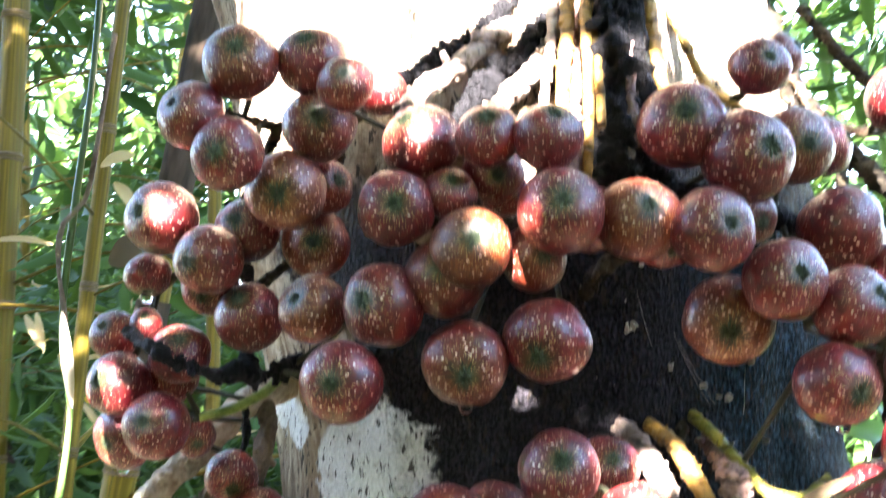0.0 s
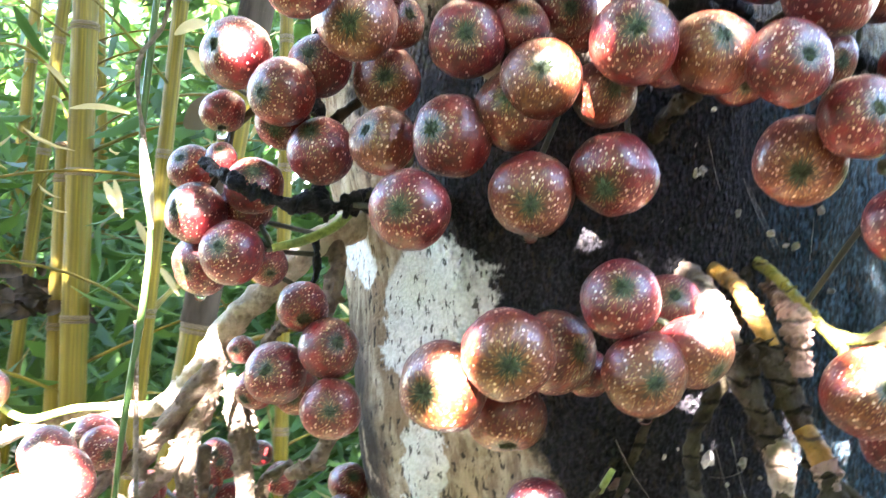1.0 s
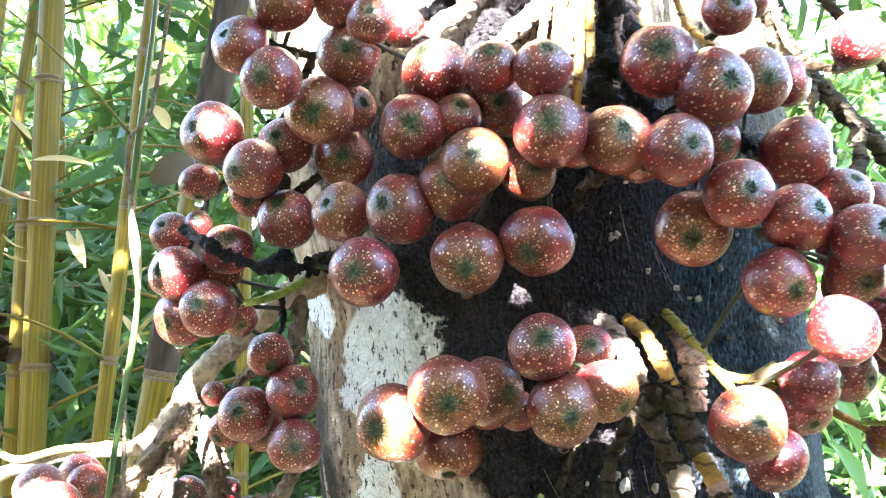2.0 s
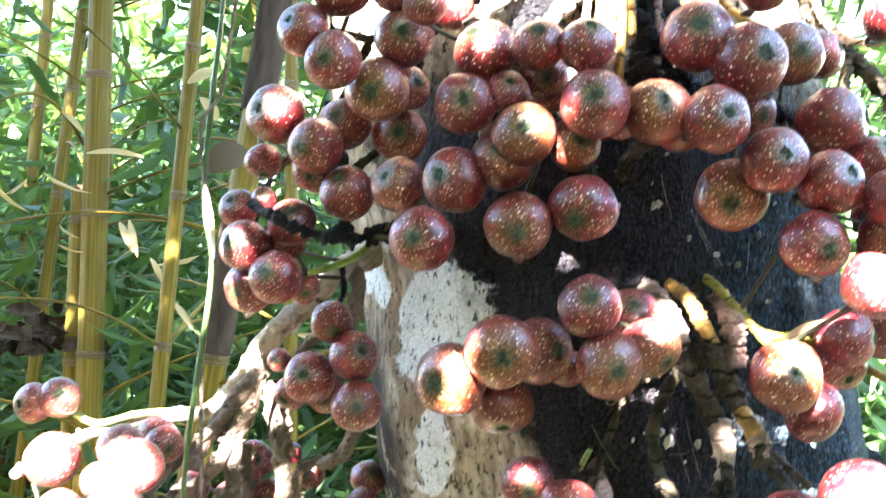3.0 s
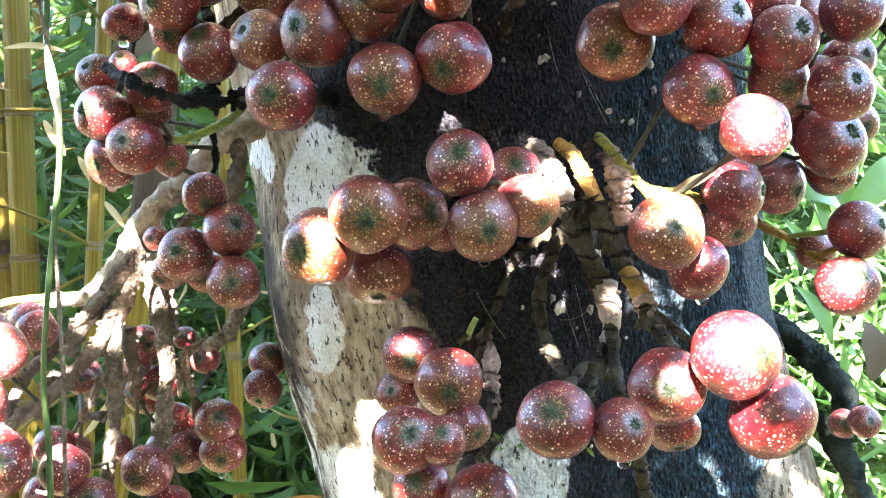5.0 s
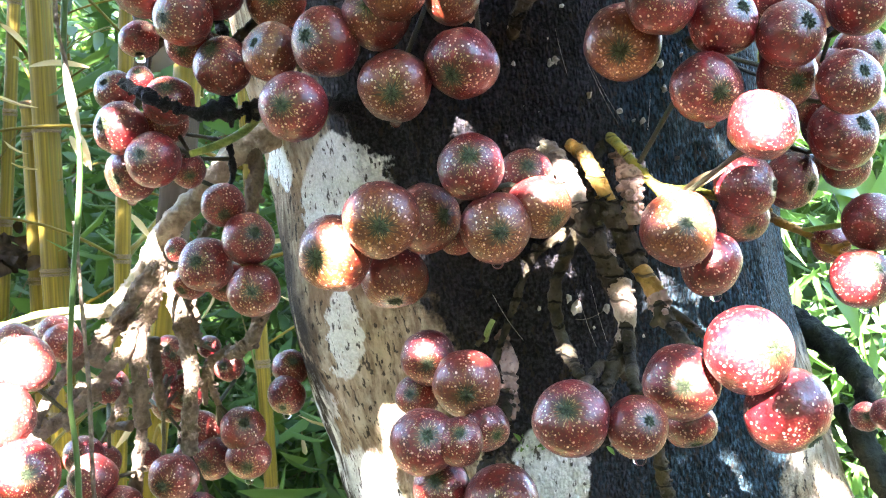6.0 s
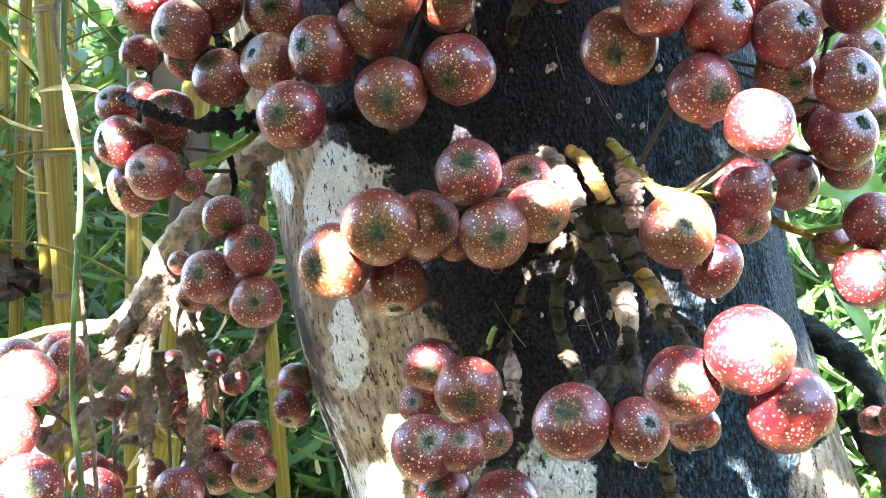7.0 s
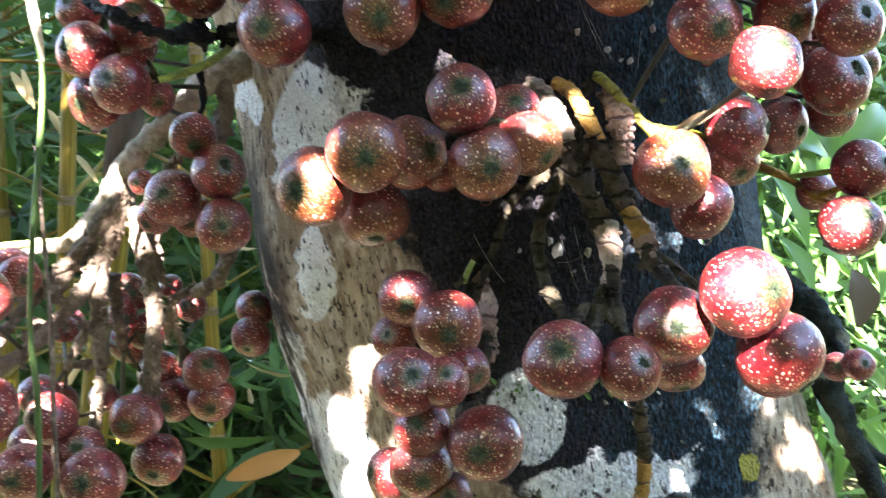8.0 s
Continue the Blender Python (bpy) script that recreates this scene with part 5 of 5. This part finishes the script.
def blade(root, name, start, end, width, material, sag=0.15, fold=0.25, label=""):
    """One leaf blade from start to end, folded along its midrib."""
    a, b = Vector(start), Vector(end)
    way = b - a
    side = way.cross(Vector((0.2, -1, 0.35))).normalized()
    up = side.cross(way).normalized()
    verts, faces, n = [], [], 12
    for i in range(n + 1):
        u = i / n
        w = width * 0.5 * max(0.02, math.sin(math.pi * min(1.0, u * 0.93 + 0.04)) ** 0.75)
        c = a + way * u + up * (sag * way.length * math.sin(math.pi * u))
        wave = 0.12 * w * math.sin(9 * u)
        verts += [c + side * w + up * (fold * w + wave), c - up * 0.0004, c - side * w + up * (fold * w - wave), c + side * w * 0.5 + up * (fold * w * 0.4), c - side * w * 0.5 + up * (fold * w * 0.4)]
    for i in range(n):
        p, q = 5 * i, 5 * i + 5
        for l, r in ((0, 3), (3, 1), (1, 4), (4, 2)):
            faces.append((p + l, p + r, q + r, q + l))
    return part(name, mesh_of(name, verts, faces, material), root, label)


def dry_leaf(start, end, width, label="dry straw-coloured leaf caught on the bamboo"):
    root = tagged(new("dry_leaf"), label, "leaf", group="single dry leaves")
    blade(root, "blade", start, end, width, {"curled": DEAD, "dry or": RUST, "tan pa": DEAD}.get(label[:6], STRAW))


def broad_leaf(start, end, width):
    root = tagged(new("green_leaf"), "broad green leaf in sunlight beside the trunk", "leaf", group="leaves beside the trunk")
    blade(root, "blade", start, end, width, BROAD)
    verts, faces = tube([Vector(start).lerp(Vector(end), i / 6) + Vector((0, -0.001, 0)) for i in range(7)], lambda u: 0.0016 * (1 - 0.8 * u), 6)
    part("midrib", mesh_of("midrib", verts, faces, CANE), root)


# leaves begin
dry_leaf((-0.757, 2.600, 1.775), (-0.897, 2.570, 1.779), 0.018)
dry_leaf((-0.816, 2.600, 1.602), (-0.768, 2.570, 1.520), 0.020)
dry_leaf((-0.705, 2.500, 1.503), (-0.660, 2.470, 1.439), 0.014)
dry_leaf((-0.620, 2.400, 1.391), (-0.564, 2.370, 1.325), 0.016)
dry_leaf((-0.949, 2.700, 1.854), (-1.002, 2.670, 1.911), 0.016)
dry_leaf((-0.483, 2.200, 1.800), (-0.515, 2.170, 1.845), 0.030)
dry_leaf((-0.790, 2.600, 1.608), (-0.757, 2.570, 1.508), 0.018)
dry_leaf((-0.674, 2.400, 1.491), (-0.635, 2.370, 1.428), 0.014)
dry_leaf((-0.104, 2.000, 0.778), (-0.248, 1.970, 0.739), 0.045, "dry orange-brown leaf hanging behind the trunk")
dry_leaf((-0.308, 1.600, 1.633), (-0.373, 1.570, 1.598), 0.055, "curled brown dry leaf behind the figs")
dry_leaf((-0.788, 1.600, 1.002), (-0.707, 1.570, 1.104), 0.030)
dry_leaf((-0.504, 2.300, 1.935), (-0.568, 2.270, 1.900), 0.030)
dry_leaf((0.527, 1.000, 1.228), (0.515, 0.970, 1.173), 0.034, "curled dead brown leaf hanging beside the trunk")
broad_leaf((0.541, 1.150, 1.403), (0.558, 1.100, 1.330), 0.031)
broad_leaf((0.550, 1.200, 1.379), (0.552, 1.150, 1.311), 0.019)
broad_leaf((0.610, 1.100, 1.399), (0.526, 1.050, 1.337), 0.037)
broad_leaf((0.566, 1.300, 1.330), (0.597, 1.250, 1.228), 0.025)
broad_leaf((0.604, 1.350, 1.236), (0.630, 1.300, 1.162), 0.025)
broad_leaf((0.671, 1.200, 1.044), (0.600, 1.150, 1.100), 0.019)
broad_leaf((0.623, 1.100, 0.962), (0.561, 1.050, 1.058), 0.019)
broad_leaf((0.509, 1.050, 1.092), (0.507, 1.000, 1.043), 0.025)
broad_leaf((0.714, 1.300, 1.144), (0.636, 1.250, 1.183), 0.025)
broad_leaf((0.597, 1.200, 1.346), (0.496, 1.150, 1.371), 0.031)
broad_leaf((0.781, 1.500, 1.177), (0.702, 1.450, 1.218), 0.037)
dry_leaf((0.199, 0.588, 1.359), (0.223, 0.580, 1.371), 0.006, "tan papery bract standing on the fruiting spur")
broad_leaf((0.370, 0.800, 1.450), (0.411, 0.770, 1.492), 0.034)
# leaves end


def moss_tuft(x, z, seed):
    """A tuft of short green moss shoots on the bark."""
    root = tagged(new("moss_tuft"), "small tuft of green moss on the dark bark", "moss", group="moss tufts on the trunk")
    c, size = trunk_axis(z), trunk_radius(z)
    foot = Vector((x, c.y - math.sqrt(max(1e-4, size * size - (x - c.x) ** 2)) - 0.004, z))
    r = random.Random(seed)
    for _ in range(16):
        a = foot + Vector((r.gauss(0, 0.006), r.uniform(-0.002, 0.006), r.gauss(0, 0.004)))
        blade(root, "shoot", a, a + Vector((r.uniform(-0.008, 0.008), r.uniform(-0.012, -0.003), r.uniform(-0.006, 0.010))), r.uniform(0.0015, 0.0035), BROAD, r.uniform(-0.2, 0.2))


moss_tuft(0.112, 1.188, 1)
moss_tuft(0.128, 1.196, 2)
moss_tuft(0.172, 1.196, 3)


def cane():
    """A green grass cane with a dry white sheath, and a thin dry vine beside it."""
    root = tagged(new("grass_cane"), "thin green cane with a dry whitish leaf sheath", "plant")
    line = spline(CANE_LINE, 0.01)
    verts, faces = tube(line, lambda u: 0.0018 + 0.0002 * math.sin(u * 40), 10)
    part("stem", mesh_of("stem", verts, faces, CANE), root)
    blade(root, "sheath", SHEATH_ENDS[0], SHEATH_ENDS[1], 0.006, PAPER, 0.03, 0.5, "whitish dry leaf sheath")
    vine = tagged(new("dry_vine"), "thin dry brown vine hanging beside the cane", "plant")
    for pts in (VINE_LOW, VINE_HIGH):
        verts, faces = tube(spline(pts, 0.01), lambda u: 0.0014, 8, 0.3)
        part("vine_stem", mesh_of("vine_stem", verts, faces, WOOD["knobby"]), vine)


# cane begin
CANE_LINE = [(-0.155, 0.628, 1.689), (-0.159, 0.628, 1.584), (-0.165, 0.628, 1.514), (-0.169, 0.628, 1.461), (-0.167, 0.628, 1.429), (-0.163, 0.628, 1.408), (-0.165, 0.628, 1.373), (-0.174, 0.628, 1.302), (-0.178, 0.628, 1.249), (-0.176, 0.628, 1.195), (-0.183, 0.628, 1.053), (-0.201, 0.628, 0.729)]
SHEATH_ENDS = [(-0.168, 0.624, 1.455), (-0.161, 0.624, 1.407)]
VINE_LOW = [(-0.169, 0.628, 1.359), (-0.168, 0.628, 1.330), (-0.167, 0.628, 1.295), (-0.166, 0.628, 1.252), (-0.167, 0.628, 1.202), (-0.169, 0.628, 1.124), (-0.192, 0.628, 0.728)]
VINE_HIGH = [(-0.148, 0.626, 1.603), (-0.156, 0.626, 1.534), (-0.160, 0.626, 1.513), (-0.170, 0.626, 1.501), (-0.172, 0.626, 1.486), (-0.170, 0.626, 1.468), (-0.167, 0.626, 1.452), (-0.165, 0.626, 1.429)]
# cane end
cane()


def sheath_clump():
    root = tagged(new("sheath_clump"), "dark tangle of dry sheaths caught on a bamboo node", "debris")
    r = random.Random(5)
    for _ in range(70):
        a = Vector((-1.125 + r.gauss(0, 0.060), 2.88 + r.gauss(0, 0.04), 1.295 + r.gauss(0, 0.030)))
        b = a + Vector((r.uniform(-0.11, 0.11), r.uniform(-0.05, 0.04), r.uniform(-0.05, 0.04)))
        blade(root, "strip", a, b, r.uniform(0.018, 0.045), SHEATH, r.uniform(-0.3, 0.3), 0.8)


sheath_clump()

# ---- canopy overhead, added out of view to dapple the sunlight ----
GAPS = []


# each gap lets the sun through to one chosen spot
def gap(x, y, z, r):
    GAPS.append((x, y, z, r))


# gaps begin
gap(0.182, 0.535, 1.354, 0.014)
gap(0.214, 0.495, 1.393, 0.014)
gap(0.195, 0.465, 1.287, 0.021)
gap(-0.004, 0.575, 1.343, 0.013)
gap(0.004, 0.553, 1.363, 0.005)
gap(0.114, 0.554, 1.375, 0.011)
gap(0.081, 0.532, 1.397, 0.008)
gap(0.226, 0.565, 1.365, 0.014)
gap(0.139, 0.620, 1.373, 0.012)
gap(0.151, 0.605, 1.373, 0.007)
gap(0.165, 0.600, 1.292, 0.004)
gap(0.182, 0.595, 1.304, 0.004)
gap(0.155, 0.606, 1.332, 0.002)
gap(0.183, 0.585, 1.287, 0.002)
gap(0.184, 0.595, 1.364, 0.008)
gap(0.172, 0.600, 1.355, 0.005)
gap(-0.141, 0.765, 1.306, 0.010)
gap(-0.140, 0.765, 1.292, 0.009)
gap(-0.163, 0.770, 1.295, 0.001)
gap(-0.099, 0.770, 1.253, 0.006)
gap(-0.157, 0.765, 1.276, 0.008)
gap(-0.172, 0.750, 1.192, 0.007)
gap(-0.233, 0.710, 1.211, 0.008)
gap(-0.138, 0.765, 1.273, 0.001)
gap(0.215, 0.560, 1.317, 0.005)
gap(0.221, 0.475, 1.241, 0.008)
gap(0.181, 0.495, 1.268, 0.008)
gap(-0.145, 0.765, 1.349, 0.010)
gap(-0.172, 0.775, 1.317, 0.003)
gap(-0.189, 0.785, 1.296, 0.007)
gap(-0.221, 0.795, 1.289, 0.014)
gap(-0.254, 0.800, 1.284, 0.014)
gap(-0.278, 0.790, 1.278, 0.014)
gap(-0.296, 0.770, 1.271, 0.014)
gap(0.035, 0.540, 1.499, 0.010)
gap(-0.128, 0.660, 1.514, 0.005)
gap(0.291, 0.565, 1.308, 0.020)
gap(-0.106, 0.765, 1.388, 0.010)
gap(0.074, 0.600, 1.259, 0.006)
gap(-0.279, 0.680, 1.270, 0.030)
gap(-0.240, 0.660, 1.261, 0.030)
gap(-0.218, 0.650, 1.273, 0.018)
gap(-0.267, 0.670, 1.234, 0.030)
gap(-0.223, 0.630, 1.241, 0.030)
gap(-0.270, 0.650, 1.210, 0.030)
gap(-0.210, 0.620, 1.208, 0.012)
gap(-0.244, 0.650, 1.206, 0.030)
gap(-0.317, 0.680, 1.231, 0.040)
gap(-0.335, 0.700, 1.263, 0.040)
gap(-0.315, 0.660, 1.197, 0.040)
gap(-0.006, 0.630, 1.580, 0.014)
gap(0.286, 0.620, 1.580, 0.022)
gap(0.038, 0.620, 1.580, 0.022)
gap(0.066, 0.630, 1.562, 0.016)
gap(0.087, 0.600, 1.588, 0.022)
gap(0.086, 0.590, 1.556, 0.016)
gap(0.004, 0.590, 1.545, 0.012)
gap(0.146, 0.610, 1.593, 0.012)
gap(-0.099, 0.690, 1.624, 0.026)
gap(-0.100, 0.690, 1.649, 0.026)
gap(-0.100, 0.690, 1.674, 0.026)
gap(-0.101, 0.690, 1.700, 0.026)
gap(-0.102, 0.690, 1.730, 0.026)
gap(-0.075, 0.690, 1.624, 0.026)
gap(-0.075, 0.690, 1.650, 0.026)
gap(-0.076, 0.690, 1.675, 0.026)
gap(-0.076, 0.690, 1.701, 0.026)
gap(-0.077, 0.690, 1.731, 0.026)
gap(-0.050, 0.690, 1.625, 0.026)
gap(-0.051, 0.690, 1.650, 0.026)
gap(-0.051, 0.690, 1.676, 0.026)
gap(-0.052, 0.690, 1.701, 0.026)
gap(-0.052, 0.690, 1.731, 0.026)
gap(-0.026, 0.690, 1.626, 0.026)
gap(-0.026, 0.690, 1.651, 0.026)
gap(-0.026, 0.690, 1.676, 0.026)
gap(-0.027, 0.690, 1.702, 0.026)
gap(-0.027, 0.690, 1.732, 0.026)
gap(-0.001, 0.690, 1.626, 0.026)
gap(-0.001, 0.690, 1.652, 0.026)
gap(-0.002, 0.690, 1.677, 0.026)
gap(-0.002, 0.690, 1.703, 0.026)
gap(-0.002, 0.690, 1.733, 0.026)
gap(0.024, 0.690, 1.627, 0.026)
gap(0.024, 0.690, 1.652, 0.026)
gap(0.023, 0.690, 1.678, 0.026)
gap(0.023, 0.690, 1.704, 0.026)
gap(0.023, 0.690, 1.734, 0.026)
gap(0.049, 0.690, 1.628, 0.026)
gap(0.048, 0.690, 1.653, 0.026)
gap(0.048, 0.690, 1.679, 0.026)
gap(0.048, 0.690, 1.705, 0.026)
gap(0.048, 0.690, 1.735, 0.026)
gap(0.073, 0.690, 1.628, 0.026)
gap(0.073, 0.690, 1.654, 0.026)
gap(0.073, 0.690, 1.680, 0.026)
gap(0.073, 0.690, 1.705, 0.026)
gap(0.073, 0.690, 1.736, 0.026)
gap(0.092, 0.690, 1.629, 0.026)
gap(0.092, 0.690, 1.654, 0.026)
gap(0.092, 0.690, 1.680, 0.026)
gap(0.092, 0.690, 1.706, 0.026)
gap(0.092, 0.690, 1.736, 0.026)
gap(0.193, 0.690, 1.632, 0.026)
gap(0.193, 0.690, 1.657, 0.026)
gap(0.193, 0.690, 1.683, 0.026)
gap(0.194, 0.690, 1.709, 0.026)
gap(0.194, 0.690, 1.740, 0.026)
gap(0.212, 0.690, 1.632, 0.026)
gap(0.212, 0.690, 1.658, 0.026)
gap(0.213, 0.690, 1.684, 0.026)
gap(0.213, 0.690, 1.710, 0.026)
gap(0.213, 0.690, 1.740, 0.026)
gap(0.233, 0.690, 1.633, 0.026)
gap(0.233, 0.690, 1.658, 0.026)
gap(0.234, 0.690, 1.684, 0.026)
gap(0.234, 0.690, 1.710, 0.026)
gap(0.235, 0.690, 1.741, 0.026)
gap(0.250, 0.690, 1.633, 0.026)
gap(0.251, 0.690, 1.659, 0.026)
gap(0.251, 0.690, 1.685, 0.026)
gap(0.251, 0.690, 1.711, 0.026)
gap(0.252, 0.690, 1.742, 0.026)
gap(0.019, 0.750, 1.194, 0.010)
gap(0.015, 0.745, 1.115, 0.015)
gap(0.035, 0.720, 1.141, 0.010)
gap(-0.007, 0.760, 1.157, 0.008)
gap(0.008, 0.750, 1.150, 0.010)
gap(0.366, 0.800, 1.087, 0.018)
gap(0.301, 0.720, 1.170, 0.012)
gap(0.030, 0.570, 1.171, 0.012)
gap(0.220, 0.500, 1.393, 0.012)
gap(-0.133, 0.760, 1.302, 0.003)
gap(-0.130, 0.760, 1.294, 0.003)
gap(-0.141, 0.760, 1.281, 0.004)
gap(0.950, 1.600, 1.420, 0.290)
gap(-0.182, 0.752, 1.264, 0.006)
gap(-0.205, 0.745, 1.238, 0.008)
gap(-0.131, 0.752, 1.238, 0.006)
# gaps end


def crown(centre, across, up, deep, margin=0.026):
    """A placer: leaves of an added slab of crown square to the sun, leaving the gaps open."""
    s = np.array(SUN)
    right = np.cross((0, 0, 1), s)
    right /= np.linalg.norm(right)
    rise = np.cross(s, right)

    def place(rng, n):
        p = np.array(centre) + rng.uniform(-across, across, (n, 1)) * right + rng.uniform(-up, up, (n, 1)) * rise + rng.uniform(-deep, deep, (n, 1)) * s
        keep = np.ones(n, bool)
        for x, y, z, r in GAPS:
            d = p - (x, y, z)
            keep &= np.linalg.norm(d - np.outer(d @ s, s), axis=1) > r + margin
        p[~keep] = np.nan
        return p

    return place


leaves("canopy_foliage", "unseen leafy crown added overhead, with gaps for the sun", "foliage", BROAD, 42000, crown((-0.187, -0.596, 2.16), 0.86, 0.66, 0.10, 0.006), 0.042, 0.028, 7, 0.1)


def sprigs(rng, n):
    """Denser sprigs of the same crown, added to keep single figs in shade."""
    at = np.array(((0.1825, 0.54, 1.468), (0.084, 0.540, 1.349), (0.104, 0.606, 1.381))) + 1.5 * np.array(SUN)
    return at[rng.integers(0, len(at), n)] + rng.normal(0, 0.010, (n, 3))


def fringe(rng, n):
    """Loose leaves round the rim of that added crown."""
    s = np.array(SUN)
    right = np.cross((0, 0, 1), s)
    right /= np.linalg.norm(right)
    rise = np.cross(s, right)
    a, b = rng.uniform(-1, 1, n), rng.choice((-1.0, 1.0), n)
    flip = rng.uniform(0, 1, n) < 0.45
    u, v = np.where(flip, b, a) * 0.92, np.where(flip, a, b) * 0.72
    p = np.array((-0.187, -0.596, 2.16)) + u[:, None] * right + v[:, None] * rise
    return p + np.abs(rng.normal(0, 0.10, (n, 1))) * (np.sign(u)[:, None] * flip[:, None] * right + np.sign(v)[:, None] * ~flip[:, None] * rise) + rng.normal(0, 0.10, (n, 1)) * s


# leaves added on top of the tree, above the view
def upper_crown(rng, n):
    d = rng.normal(0, 1, (n, 3))
    d *= (rng.uniform(0.2, 1.0, (n, 1)) ** 0.5) / np.linalg.norm(d, axis=1)[:, None]
    return np.array((-0.18, 0.95, 4.35)) + d * (1.0, 0.9, 0.65)


def boughs():
    """Added boughs that carry the tree's crown, above the view."""
    right = Vector((0, 0, 1)).cross(SUN).normalized()
    rise = SUN.cross(right)
    fork = Vector((-0.187, -0.27, 2.72))
    lines = [
        ([(-0.17, 0.87, 3.2), (-0.30, 0.90, 3.6), (-0.48, 0.95, 4.0), (-0.80, 1.05, 4.5)], 0.12, 0.03),
        ([(-0.17, 0.87, 3.2), (-0.08, 0.98, 3.7), (0.10, 1.15, 4.1), (0.40, 1.30, 4.6)], 0.13, 0.03),
        ([(-0.17, 0.87, 3.2), (-0.18, 0.78, 3.7), (-0.22, 0.62, 4.2), (-0.20, 0.50, 4.7)], 0.11, 0.03),
        ([(-0.12, 0.80, 2.95), (-0.14, 0.35, 3.16), (-0.17, -0.05, 3.02), tuple(fork)], 0.035, 0.012),
    ]
    for points, r0, r1 in lines:
        verts, faces = tube(spline(points, 0.04), lambda u: r0 + (r1 - r0) * u, 12, 0.12)
        part("bough", mesh_of("bough", verts, faces, WOOD["pale"]), TREE, "unseen pale-barked bough added to the fig tree")
    middle = Vector((-0.187, -0.596, 2.16))
    for a in (-0.75, -0.5, -0.25, 0.0, 0.25, 0.5, 0.75):
        end = middle + right * a - rise * 0.55
        verts, faces = tube(spline([tuple(fork), tuple(fork.lerp(end, 0.4) + right * a * 0.25), tuple(end)], 0.03), lambda u: 0.006 - 0.004 * u, 6, 0.1)
        part("leafy_twig", mesh_of("leafy_twig", verts, faces, WOOD["dark"]), TREE)


boughs()
leaves("canopy_foliage", "loose leaves at the rim of the added, unseen crown", "foliage", BROAD, 2600, fringe, 0.05, 0.032, 13, 0.3)
leaves("canopy_foliage", "unseen leafy upper crown added to the fig tree", "foliage", BROAD, 2400, upper_crown, 0.13, 0.065, 14, 0.3)
leaves("canopy_foliage", "dense unseen sprigs added overhead to shade single figs", "foliage", BROAD, 90, sprigs, 0.042, 0.028, 12, 0.1)
# added slab of leaves, out of view, that takes sun off the background
leaves("canopy_foliage", "unseen bamboo crowns added to shade the grove", "foliage", LEAF, 11500, crown((-1.25, -0.43, 4.27), 2.3, 1.65, 0.4, 0.12), 0.26, 0.075, 8, 0.2)


def round_about(rng, n):
    """Woods added to block sky light, on all sides but the one that the camera looks to."""
    turn = rng.uniform(2.7, 6.75, n)
    far = rng.uniform(4.5, 8.0, n)
    return np.stack([far * np.cos(turn), far * np.sin(turn), rng.uniform(0.0, 1.0, n) * (0.4 + 0.56 * far)], 1)


# high leaves added out of view to block light from the sky
def overhead(rng, n):
    return np.stack([rng.uniform(-5.5, 5.5, n), rng.uniform(-1.6, 6.5, n), rng.uniform(4.9, 6.6, n)], 1)


leaves("far_woods", "unseen green wood added around the grove to block light", "foliage", LEAF, 9000, round_about, 0.6, 0.22, 9)
leaves("canopy_foliage", "unseen high green crowns added over the grove to block light", "foliage", LEAF, 5400, overhead, 0.42, 0.12, 10, 0.1)
# added far up the sun's way, to cut the bounce off the ground
leaves("canopy_foliage", "unseen tall crowns added to dapple the ground of the grove", "foliage", LEAF, 6500, crown((-1.40, -6.80, 6.20), 6.5, 3.6, 0.5, 0.20), 0.42, 0.14, 15, 0.2)
